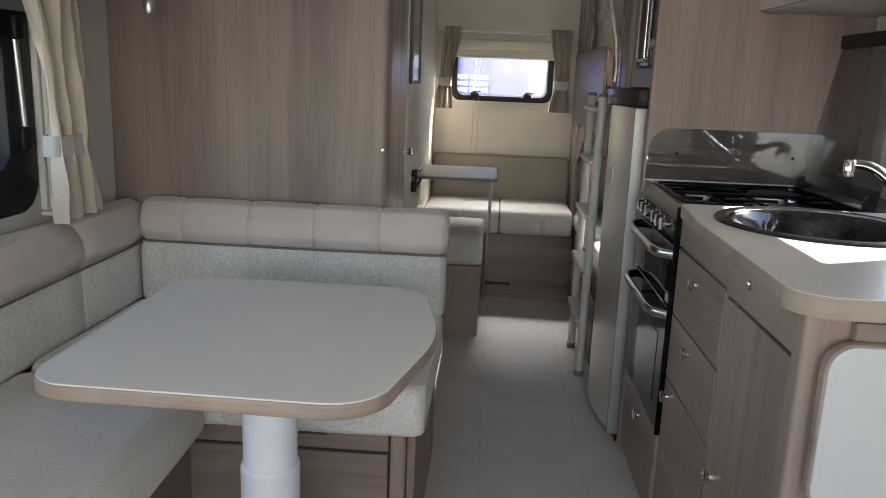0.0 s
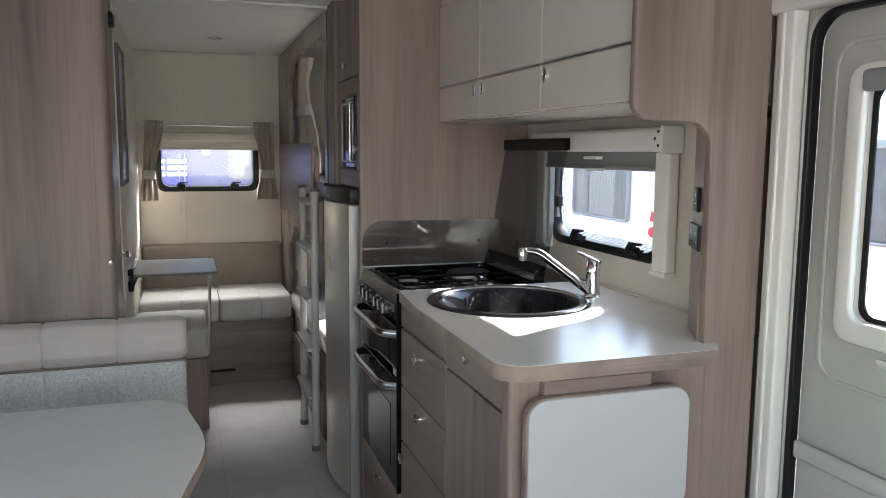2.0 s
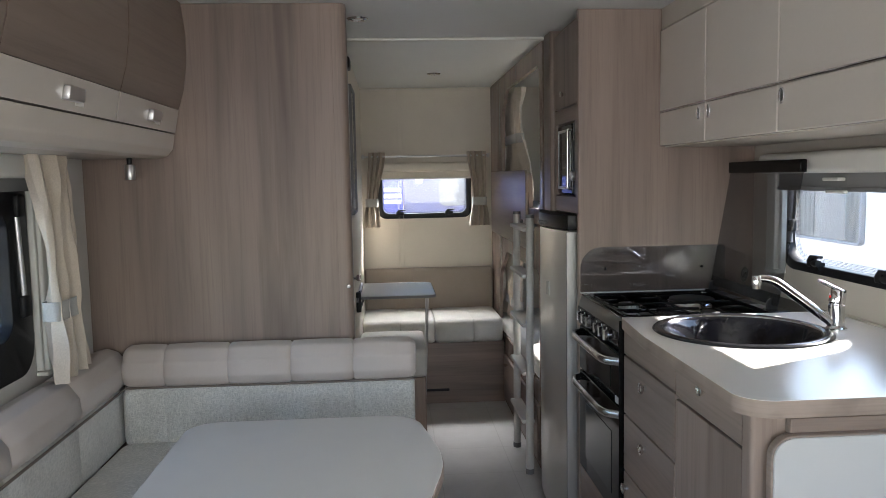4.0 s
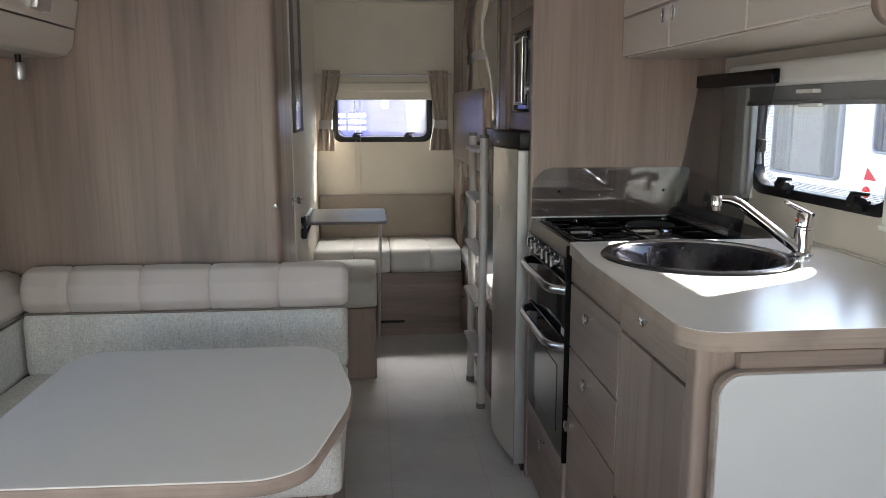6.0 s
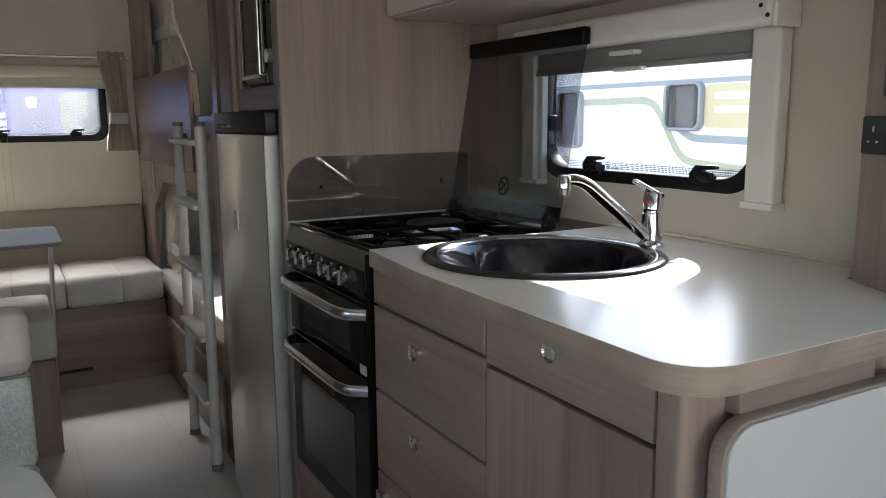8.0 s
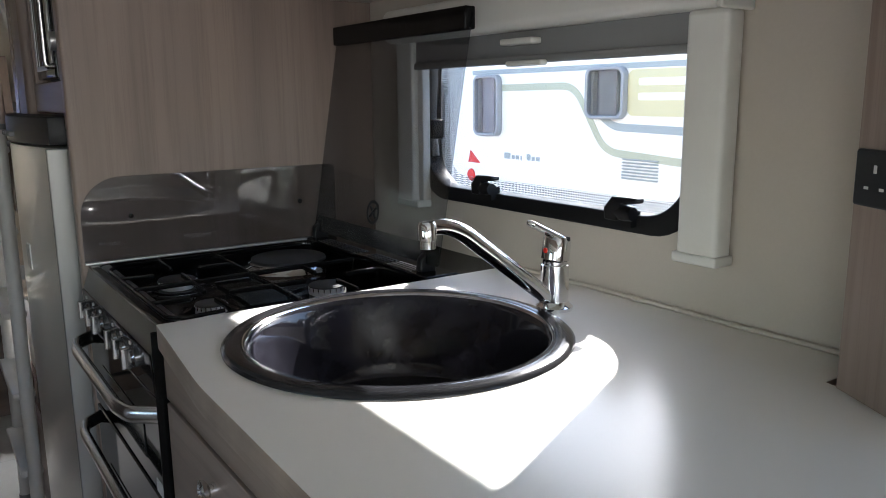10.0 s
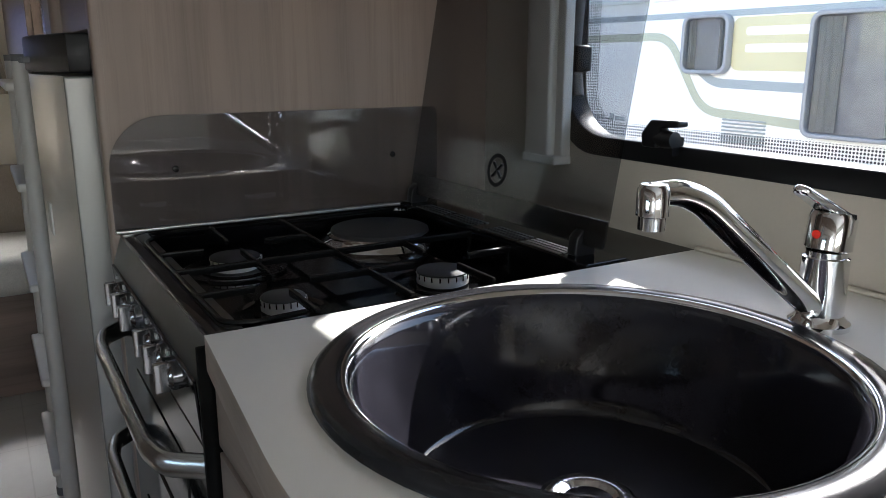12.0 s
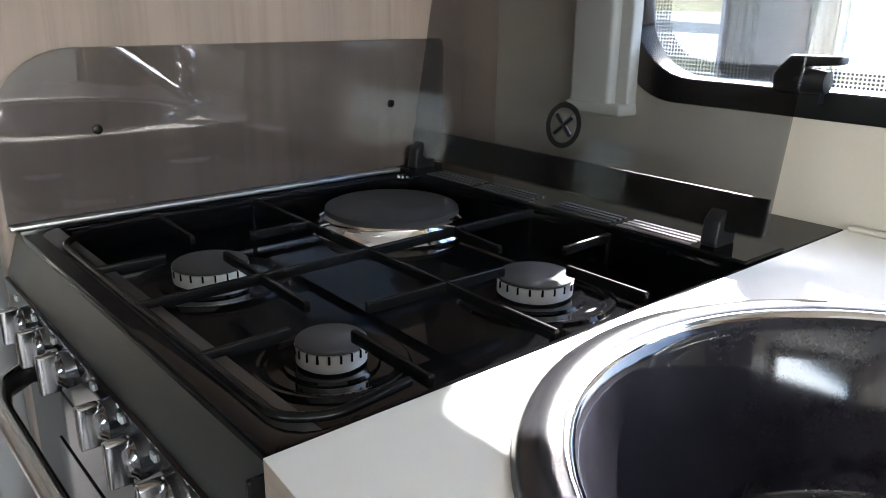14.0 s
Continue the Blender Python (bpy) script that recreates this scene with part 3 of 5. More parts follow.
for y, z in ((2.010, 1.378), (2.010, 1.342), (2.025, 1.36)):
    part("screw", lathe([(0, -0.0015), (0.004, -0.001), (0.004, 0.001)], (1.3675, y, z), "x", 10), BLACK_PLASTIC, KB)
roller_cassette("roller_blind", "cream roller blind cassette over the small rear window", (
    ("top_rail", (0.0, YR - 0.055, 1.372), (0.75, YR - 0.002, 1.432), CREAM, 0.014),
    ("cloth", (0.05, YR - 0.03, 1.335), (0.70, YR - 0.026, 1.375), CREAM, 0.0),
    ("bottom_bar", (0.05, YR - 0.034, 1.325), (0.70, YR - 0.022, 1.337), WHITE, 0.003),
    ("pull", (0.30, YR - 0.045, 1.326), (0.40, YR - 0.034, 1.334), WHITE, 0.002),
))
roller_cassette("roller_blind", "cream roller blind cassette round the dinette window", (
    ("top_rail", (XL + 0.002, 1.28, 1.352), (XL + 0.055, 2.52, 1.418), WHITE, 0.016),
    ("side_rail", (XL + 0.002, 2.455, 0.815), (XL + 0.030, 2.525, 1.352), WHITE, 0.006),
    ("side_channel", (XL + 0.002, 2.440, 0.818), (XL + 0.020, 2.455, 1.352), WHITE, 0.003),
    ("side_rail", (XL + 0.002, 1.27, 0.835), (XL + 0.035, 1.34, 1.352), WHITE, 0.006),
    ("foot", (XL + 0.002, 2.438, 0.804), (XL + 0.033, 2.528, 0.816), WHITE, 0.003),
    ("cloth", (XL + 0.014, 1.335, 1.318), (XL + 0.017, 2.44, 1.354), BLIND_GREY, 0.0),
))

# rooflight
RL = thing("rooflight", (0.405, 2.457, ZC), "white framed rooflight with a pale flyscreen", "rooflight")
part("frame", prism(rounded(rect(0.165, 2.21, 0.645, 2.705), 0.03), "z", ZC - 0.022, ZC - 0.0005, 0.005, [rounded(rect(0.215, 2.26, 0.595, 2.655), 0.03)[::-1]]), WHITE, RL)
part("flyscreen_rail", box((0.215, 2.62, ZC - 0.014), (0.595, 2.645, ZC - 0.004), 0.003), WHITE, RL)
for k in range(13):
    part("pleat", box((0.216, 2.262 + 0.0275 * k, ZC + 0.004 + 0.003 * (k % 2)), (0.594, 2.287 + 0.0275 * k, ZC + 0.006 + 0.003 * (k % 2))), BLIND_GREY, RL)
part("upstand", prism(rounded(HATCH, 0.03), "z", ZC + 0.03, ZC + 0.10, 0, [rounded(rect(0.215, 2.26, 0.595, 2.655), 0.03)[::-1]]), WHITE, RL)
part("dome", prism(rounded(rect(0.19, 2.23, 0.62, 2.685), 0.03), "z", ZC + 0.10, ZC + 0.105), WHITE, RL)


def spotlight(x, y):
    s = thing("ceiling_spotlight", (x, y, ZC), "small chrome recessed ceiling spotlight, switched off", "spotlight", "ceiling spotlights")
    part("bezel", lathe([(0.022, -0.001), (0.024, -0.007), (0.034, -0.006), (0.038, -0.0005)], (x, y, ZC), "z", 28), CHROME, s)
    part("lens", lathe([(0.0, -0.004), (0.018, -0.0045), (0.0225, -0.002)], (x, y, ZC), "z", 24), WHITE, s)


spotlight(0.032, 3.10)
spotlight(0.388, 4.59)

# ---- entrance door ----
DF = thing("door_frame", (XR, 1.64, 0), "white moulded entrance door frame with black seal", "door frame")
part("jamb", prism(rounded([(XR - 0.040, 1.588), (XR - 0.001, 1.588), (XR - 0.001, 1.656), (XR - 0.02, 1.656), (XR - 0.040, 1.638)], 0.006, 3), "z", 0.0, 1.612), WHITE, DF)
part("jamb_rib", box((XR - 0.046, 1.61, 0.0), (XR - 0.039, 1.622, 1.612), 0.003), WHITE, DF)
part("header", box((XR - 0.046, 0.916, 1.612), (XR - 0.001, 1.666, 1.648), 0.008), WHITE, DF)
part("frame_lip", prism(rounded(rect(0.971, 0.02, 1.584, 1.620), [0.02, 0.02, 0.075, 0.075], 8), "x", XR - 0.010, XR + 0.010, 0.002, [rounded(rect(0.983, 0.025, 1.573, 1.608), [0.02, 0.02, 0.065, 0.065], 8)[::-1]]), ALU, DF, "grey metal frame lip")
part("seal", prism(rounded(rect(0.983, 0.025, 1.573, 1.608), [0.02, 0.02, 0.065, 0.065], 8), "x", XR - 0.013, XR + 0.012, 0.003, [rounded(rect(1.001, 0.03, 1.561, 1.597), [0.02, 0.02, 0.06, 0.06], 8)[::-1]]), BLACK_PLASTIC, DF, "black rubber door seal")
DR = thing("door_1", (XR + 0.02, 1.28, 0.03), "cream moulded caravan entrance door with a window, closed", "door")
DR["kind"] = "structure"
DPANE = rounded(rect(1.156, 1.00, 1.441, 1.46), 0.03)
part("upper_leaf", prism(rounded(rect(1.001, 0.70, 1.563, 1.600), [0.005, 0.005, 0.062, 0.062], 8), "x", XR + 0.012, XR + 0.034, 0.002, [DPANE[::-1]]), DOOR_WHITE, DR)
part("lower_leaf", prism(rounded(rect(1.001, 0.03, 1.563, 0.694), 0.01, 4), "x", XR + 0.012, XR + 0.034, 0.004), DOOR_WHITE, DR)
part("moulding", prism(rounded(rect(1.076, 0.86, 1.526, 1.545), 0.05, 6), "x", XR + 0.0075, XR + 0.013, 0.002, [rounded(rect(1.086, 0.870, 1.516, 1.535), 0.045, 6)[::-1]]), DOOR_WHITE, DR)
part("window_surround", prism(rounded(rect(1.121, 0.955, 1.478, 1.495), 0.04, 6), "x", XR - 0.004, XR + 0.013, 0.005, [DPANE[::-1]]), WHITE, DR, "white moulded window surround")
pane = part("pane", prism(rounded(rect(1.146, 0.99, 1.451, 1.47), 0.03), "x", XR + 0.026, XR + 0.030), ACRYL, DR)
pane.visible_shadow = False
part("pane_border", prism(rounded(rect(1.146, 0.99, 1.451, 1.47), 0.03), "x", XR + 0.022, XR + 0.025, 0, [rounded(rect(1.166, 1.01, 1.428, 1.45), 0.03)[::-1]]), BLACK_PLASTIC, DR)
part("blind_roll", box((XR - 0.012, 1.156, 1.44), (XR + 0.01, 1.441, 1.482), 0.008), BLIND_GREY, DR)
part("crossbar", box((XR - 0.004, 1.006, 0.675), (XR + 0.012, 1.561, 0.715), 0.007), DOOR_WHITE, DR)
part("lower_moulding", prism(rounded(rect(1.076, 0.10, 1.516, 0.60), 0.05, 6), "x", XR + 0.002, XR + 0.013, 0.004, [rounded(rect(1.101, 0.125, 1.491, 0.575), 0.045, 6)[::-1]]), DOOR_WHITE, DR)
for k in range(3):
    part("hook", box((XR - 0.004, 1.216 + 0.06 * k, 0.925), (XR + 0.006, 1.251 + 0.06 * k, 0.94), 0.004), WHITE, DR)

# ---- wardrobe and washroom block ----
WA = thing("wardrobe_wall", (-0.43, 2.85, 0), "taupe ash-look partition with a rounded free edge behind the dinette", "partition")
part("front_board", box((XL + 0.001, 2.85, 0.0), (-0.045, 2.87, ZC - 0.001), 0.001), WOOD, WA)
post_line = rounded([(-0.045, 2.85), (0.0, 2.85), (0.0, 2.93), (-0.045, 2.93)], [0, 0.03, 0, 0], 8)
part("edge_post", prism(post_line, "z", 0.0, ZC - 0.001), WOOD, WA)
part("side_board", box((-0.050, 2.93, 0.0), (-0.028, 3.352, ZC - 0.001), 0.001), WOOD_GLOSS, WA)
lk = part("lock", lathe([(0.0, -0.006), (0.005, -0.0055), (0.007, -0.002), (0.008, 0.0)], (-0.014, 2.85, 0.976), "y", 16), CHROME, WA, "small chrome lock")
WD = thing("washroom_door", (-0.015, 3.38, 0.02), "taupe ash-look washroom door with chrome knob, closed", "door")
leaf = part("leaf", box((-0.066, 3.356, 0.02), (-0.042, 3.70, 1.82), 0.004), WOOD_GLOSS, WD)
part("knob", lathe([(0.012, 0.0), (0.009, 0.004), (0.006, 0.014), (0.015, 0.022), (0.017, 0.032), (0.012, 0.038), (0.0, 0.039)], (-0.042, 3.655, 0.900), "x", 20), CHROME, leaf, "chrome door knob")
part("escutcheon", lathe([(0.0, 0.004), (0.018, 0.003), (0.02, 0.0)], (-0.042, 3.655, 0.900), "x", 20), CHROME, leaf)
part("closer", box((-0.042, 3.37, 1.77), (-0.014, 3.47, 1.815), 0.006), BLACK_PLASTIC, leaf, "black door closer")
structure("wall_washroom", box((-0.07, 3.354, 1.825), (-0.044, 3.72, ZC - 0.001)), WOOD, "taupe board above the washroom door")
structure("wall_washroom_side", box((-0.072, 3.72, 0.0), (-0.046, YR - 0.001, ZC - 0.001)), CREAM, "cream washroom side wall board")
structure("trim", box((-0.048, 3.703, 0.0), (-0.038, 3.722, ZC - 0.001), 0.002), WHITE, "pale edge strip beside the washroom door")
MI = thing("wall_mirror", (0.0, 4.0, 1.17), "tall narrow dark glass panel in a frame on the washroom wall", "mirror")
part("frame", prism(rect(3.80, 1.17, 4.16, 1.76), "x", -0.045, -0.030, 0.003, [rect(3.812, 1.182, 4.148, 1.748)[::-1]]), RUBBER, MI)
part("glass", box((-0.045, 3.812, 1.182), (-0.036, 4.148, 1.748)), CV_GLASS, MI)

# ---- tall kitchen unit: end panel, microwave, fridge ----
TP = thing("tall_end_panel", (1.1, 2.969, 0), "tall taupe ash-look panel between cooker and fridge", "panel")
part("board", box((0.807, 2.955, 0.0), (XR - 0.002, 2.983, ZC - 0.001)), WOOD, TP)
part("edge_strip", prism(rounded([(0.795, 2.954), (0.8068, 2.954), (0.8068, 2.984), (0.795, 2.984)], [0.008, 0, 0, 0.008], 4), "z", 0.0, ZC - 0.001), WOOD, TP, "rounded edge strip")
TU = thing("tall_cabinet", (1.1, 3.26, 1.2), "taupe ash-look tall cabinet over the fridge with a top door", "cabinet")
part("body", prism(rect(2.986, 1.20, 3.36, ZC - 0.001), "x", 0.825, XR - 0.002, 0, [rect(3.02, 1.255, 3.335, 1.53)[::-1]]), WOOD, TU)
part("lower_rail", box((0.80, 2.986, 1.195), (0.825, 3.36, 1.255), 0.002), WOODY, TU)
part("upper_rail", box((0.80, 2.986, 1.53), (0.825, 3.36, 1.585), 0.002), WOODY, TU)
d = part("door", box((0.797, 2.99, 1.59), (0.825, 3.355, ZC - 0.03), 0.003), WOOD, TU)
part("knob", lathe([(0.006, 0.0), (0.006, -0.010), (0.011, -0.014), (0.011, -0.02), (0.0, -0.022)], (0.797, 3.16, 1.635), "x", 16), CHROME, d, "chrome knob")
part("side_stile", box((0.80, 3.335, 1.255), (0.825, 3.36, 1.53), 0.002), WOOD, TU)
part("side_stile", box((0.80, 2.986, 1.255), (0.825, 3.02, 1.53), 0.002), WOOD, TU)
MW = thing("microwave", (0.95, 3.18, 1.255), "built-in microwave with black glass door and steel trim", "microwave")
part("case", box((0.83, 3.022, 1.257), (1.15, 3.333, 1.528), 0.003), BLACK_PLASTIC, MW)
dr = part("door", box((0.806, 3.10, 1.262), (0.83, 3.332, 1.524), 0.004), OVEN_GLASS, MW, "black glass microwave door")
part("trim", prism(rect(3.115, 1.28, 3.32, 1.506), "x", 0.803, 0.8058, 0.001, [rect(3.125, 1.29, 3.31, 1.496)[::-1]]), ALU, dr)
part("handle", tube(bend([(0.806, 3.098, 1.285), (0.790, 3.098, 1.285), (0.790, 3.098, 1.50), (0.806, 3.098, 1.50)], 0.012), 0.006, 10), OVEN_STEEL, dr)
cp = part("control_panel", box((0.808, 3.022, 1.262), (0.83, 3.088, 1.524), 0.003), BLACK_PLASTIC, MW)
part("dial", lathe([(0.018, 0.0), (0.017, -0.014), (0.0, -0.015)], (0.808, 3.055, 1.33), "x", 20), ALU, cp)
part("display", box((0.8065, 3.03, 1.46), (0.8085, 3.08, 1.49)), OVEN_GLASS, cp)
PI = single("pillar", prism(rounded([(0.782, 3.362), (1.0, 3.362), (1.0, 3.52), (0.782, 3.52)], [0.012, 0, 0, 0.03], 5), "z", 1.19, ZC - 0.001), wood("dark_ash_board", 2, (0.235, 0.18, 0.148), (0.16, 0.12, 0.095), (0.29, 0.225, 0.185)), "dark taupe pillar between kitchen and bunks", "pillar")
single("fridge_side_panel", prism(rounded([(0.79, 3.545), (1.30, 3.545), (1.30, 3.57), (0.79, 3.57)], [0.008, 0, 0, 0.008], 3), "z", 0.0, 1.19), WOOD, "taupe panel beside the fridge", "panel")

FR = thing("fridge", (1.05, 3.27, 0.0), "tall steel-fronted fridge with a curved door and dark control panel", "fridge")
arc = [(0.786, 3.0)] + [(0.786 - 0.052 * math.sin(math.pi * (0.08 + 0.84 * k / 12)), 3.004 + 0.532 * k / 12) for k in range(13)] + [(0.786, 3.54)]
part("door", prism(arc + [(0.81, 3.54), (0.81, 3.0)], "z", 0.03, 1.131, 0.0), STEEL, FR, "brushed steel fridge door, slightly bowed")
part("door_edge", box((0.760, 2.992, 0.03), (0.81, 3.004, 1.131), 0.003), FRIDGE_EDGE, FR, "grey metal edge trim")
arc2 = [(a - 0.004, b) for a, b in arc]
part("control_panel", prism(arc2 + [(0.81, 3.54), (0.81, 3.0)], "z", 1.135, 1.190, 0.004), BLACK_PLASTIC, FR, "dark fridge control panel")
for k in range(4):
    part("button", box((0.722, 3.20 + 0.035 * k, 1.148), (0.735, 3.215 + 0.035 * k, 1.158), 0.002), RUBBER, FR)
part("body", box((0.812, 2.99, 0.0), (1.38, 3.54, 1.190), 0.003), GREY_METAL, FR)
part("plinth", box((0.79, 3.0, 0.0), (0.812, 3.54, 0.028), 0.002), BLACK_PLASTIC, FR)
part("leaflet", box((0.735, 3.19, 0.87), (0.742, 3.27, 0.925), 0.002), FLAP_TOP, FR, "white paper tag tucked in the door edge")

# ---- kitchen base units ----
FRONT_X = 0.806


def knob(parent, x, y, z, r=0.0155):
    k = part("knob", lathe([(r * 0.6, 0.0), (r * 0.55, -0.008), (r * 0.95, -0.012), (r, -0.017), (r * 0.72, -0.0185), (r * 0.6, -0.016), (0.0, -0.016)], (x, y, z), "x", 20), CHROME, parent, "chrome push-button knob")
    return k


def front(name, y0, y1, z0, z1, parent, knob_at=None, mat=None):
    bm = bmesh.new()
    vs = []
    for x_off in (0.0, 0.018):
        vs.append([bm.verts.new((FRONT_X + x_off, y, z)) for y, z in ((y0, z0), (y1, z0), (y1, z1), (y0, z1))])
    A, B = vs
    bm.faces.new(A)
    bm.faces.new(B[::-1])
    for k in range(4):
        bm.faces.new((A[k], B[k], B[(k + 1) % 4], A[(k + 1) % 4]))
    bmesh.ops.bevel(bm, geom=bm.edges[:], offset=0.0016, segments=2, affect="EDGES", profile=0.5)
    p = part(name, bm, mat or WOODY, parent)
    if knob_at:
        knob(p, FRONT_X, knob_at[0], knob_at[1])
    return p


DU = thing("drawer_unit", (1.1, 2.24, 0), "taupe ash-look drawer unit with chrome knobs", "cabinet")
# boards behind the fronts are coloured dark, so the gaps look shaded
part("body", box((0.830, 2.042, 0.06), (1.36, 2.452, 0.74), 0.002), CARCASS_SHADE, DU)
part("plinth", box((0.86, 2.042, 0.0), (0.875, 2.452, 0.06), 0.002), WOODY, DU)
part("back_board", box((0.827, 2.042, 0.74), (0.833, 2.452, 0.883)), CARCASS_SHADE, DU)
front("fascia", 2.043, 2.450, 0.810, 0.881, DU)
front("drawer", 2.043, 2.450, 0.634, 0.804, DU, (2.256, 0.758))
front("drawer", 2.043, 2.450, 0.462, 0.628, DU, (2.256, 0.590))
front("door", 2.043, 2.450, 0.070, 0.456, DU, (2.410, 0.418))
SU = thing("sink_unit", (1.1, 1.85, 0), "taupe ash-look sink base unit with drawer and door", "cabinet")
part("body", box((0.830, 1.690, 0.06), (1.36, 2.040, 0.74), 0.002), CARCASS_SHADE, SU)
part("plinth", box((0.86, 1.690, 0.0), (0.875, 2.040, 0.06), 0.002), WOODY, SU)
part("back_board", box((0.827, 1.690, 0.74), (0.833, 2.040, 0.883)), CARCASS_SHADE, SU)
front("drawer", 1.686, 2.037, 0.800, 0.881, SU, (1.862, 0.866))
front("door", 1.686, 2.037, 0.070, 0.793, SU, (1.986, 0.422), WOOD)
part("corner_post", prism(rounded([(0.803, 1.640), (0.84, 1.640), (0.84, 1.679), (0.803, 1.679)], [0.010, 0, 0, 0.003], 5), "z", 0.0, 0.882), WOOD, SU)
EP = thing("counter_end_panel", (1.1, 1.65, 0), "taupe ash-look end panel of the counter", "panel")
part("board", box((0.84, 1.640, 0.0), (1.258, 1.660, 0.882), 0.001), WOOD, EP)
part("batten", box((0.868, 1.619, 0.843), (1.114, 1.640, 0.874), 0.002), WOODX, EP, "ash-look batten for the flap")
FL = thing("worktop_flap", (1.0, 1.60, 0.6), "white folded-down worktop flap with taupe edging on the counter end", "flap")
fo = rounded(rect(0.823, 0.575, 1.195, 0.847), 0.042, 8)
part("panel", prism(fo, "y", 1.600, 1.622, 0.003), EDGE, FL, "taupe edging board")
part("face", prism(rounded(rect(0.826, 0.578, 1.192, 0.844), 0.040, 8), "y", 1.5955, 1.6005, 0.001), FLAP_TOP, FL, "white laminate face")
part("hinge", box((0.88, 1.623, 0.836), (1.10, 1.640, 0.842), 0.001), EDGE, FL)

WO = thing("worktop", (1.1, 2.0, 0.885), "pale laminate kitchen worktop with rounded taupe edge", "worktop")
SINK_C, SINK_R = (1.050, 2.222), 0.226
wt_out = rounded([(0.802, 2.458), (0.778, 2.20), (0.770, 1.598), (1.262, 1.600), (1.288, 1.640), (1.33, 1.806), (XR - 0.003, 1.806), (XR - 0.003, 2.458)], [0, 0.8, 0.066, 0.02, 0, 0, 0, 0], 10)
hole = [(SINK_C[0] + 0.208 * math.cos(t), SINK_C[1] - 0.208 * math.sin(t)) for t in (2 * math.pi * k / 48 for k in range(48))]
part("top", prism(wt_out, "z", 0.9147, 0.9155, 0.0, [hole]), LAMINATE, WO, "pale laminate surface")
part("board", prism(wt_out, "z", 0.882, 0.9146, 0.0, [hole]), EDGE, WO, "taupe worktop edge")
part("wall_bead", box((XR - 0.014, 1.81, 0.9155), (XR - 0.002, 2.455, 0.921), 0.003), BEIGE, WO)
SK = thing("sink", (*SINK_C, 0.799), "round black enamelled sink with polished rim set in the worktop", "sink")
part("bowl", lathe([(0.0, -0.1175), (0.148, -0.1160), (0.1545, -0.1145), (0.1575, -0.110), (0.1620, -0.095), (0.183, -0.025), (0.190, -0.007), (0.1945, 0.001), (0.199, 0.002)], (*SINK_C, 0.9165), "z", 72), SINK_ENAMEL, SK, "glossy black bowl", 60)
part("rim", lathe([(0.1985, -0.008), (0.1975, 0.002), (0.202, 0.0055), (0.212, 0.0068), (0.221, 0.0045), (0.2262, 0.0), (0.2262, -0.0012), (0.212, -0.0014)], (*SINK_C, 0.917), "z", 72), plain("dark_steel_rim", (0.020, 0.020, 0.023), 0.16, 0.1, vary=0.3, scale=40, grain=0.05, spec=0.5), SK, "dark polished rim", 60)
part("bright_lip", lathe([(0.1945, -0.001), (0.1960, 0.002), (0.1985, 0.0046), (0.2005, 0.0050)], (*SINK_C, 0.917), "z", 72), CHROME, SK, "bright inner lip", 60)
waste = part("waste", lathe([(0.0, -0.002), (0.020, -0.002), (0.024, 0.002), (0.036, 0.003), (0.041, 0.0)], (*SINK_C, 0.8000), "z", 32), CHROME, SK, "chrome waste")
part("strainer", lathe([(0.0, 0.002), (0.006, 0.002), (0.007, 0.0)], (*SINK_C, 0.7990), "z", 16), BLACK_SATIN, waste)
TX, TY = 1.297, 2.196
TA = thing("mixer_tap", (TX, TY, 0.915), "chrome single-lever mixer tap with a long swivel spout", "tap")
part("base", lathe([(0.027, 0.0), (0.027, 0.005), (0.022, 0.009), (0.0205, 0.013)], (TX, TY, 0.9155), "z", 28), CHROME, TA)
part("column", lathe([(0.0205, 0.010), (0.0205, 0.066), (0.0180, 0.067), (0.0180, 0.072), (0.0, 0.073)], (TX, TY, 0.9155), "z", 28), CHROME, TA)
head = lathe([(0.0175, 0.0), (0.0205, 0.002), (0.0205, 0.030), (0.0185, 0.035), (0.0, 0.036)], (0, 0, 0), "z", 28)
bmesh.ops.rotate(head, cent=(0, 0, 0), matrix=Euler((0, radians(7), 0)).to_matrix(), verts=head.verts)
bmesh.ops.translate(head, verts=head.verts, vec=(TX, TY, 0.9872))
cap = part("head", head, CHROME, TA, "tilting chrome head")
part("red_mark", lathe([(0.0, -0.0215), (0.004, -0.0213), (0.004, -0.019)], (TX + 0.002, TY, 1.004), "x", 12), RED, cap, "small red dot")
sp = bend([(TX - 0.006, TY, 0.930), (1.135, 2.201, 1.046), (1.108, 2.202, 1.056), (1.078, 2.203, 1.0555)], 0.034)
spout = part("spout", tube(sp, 0.011, 16, None, False, [0.0125 - 0.0028 * i / (len(sp) - 1) for i in range(len(sp))]), CHROME, TA)
part("aerator", lathe([(0.0, -0.024), (0.0105, -0.024), (0.0105, -0.014), (0.0125, -0.013), (0.0125, 0.006), (0.010, 0.011), (0.0, 0.012)], (1.082, 2.203, 1.053), "z", 20), CHROME, spout)
lev = prism(rounded([(0.020, -0.014), (-0.052, -0.0085), (-0.060, 0.0), (-0.052, 0.0085), (0.020, 0.014)], [0.004, 0.008, 0.012, 0.008, 0.004], 4), "z", 0.0, 0.008, 0.003)
bmesh.ops.rotate(lev, cent=(0, 0, 0), matrix=Euler((0, radians(26), 0)).to_matrix(), verts=lev.verts)
bmesh.ops.translate(lev, verts=lev.verts, vec=(TX - 0.002, TY, 1.0195))
part("lever", lev, CHROME, TA, "chrome lever")

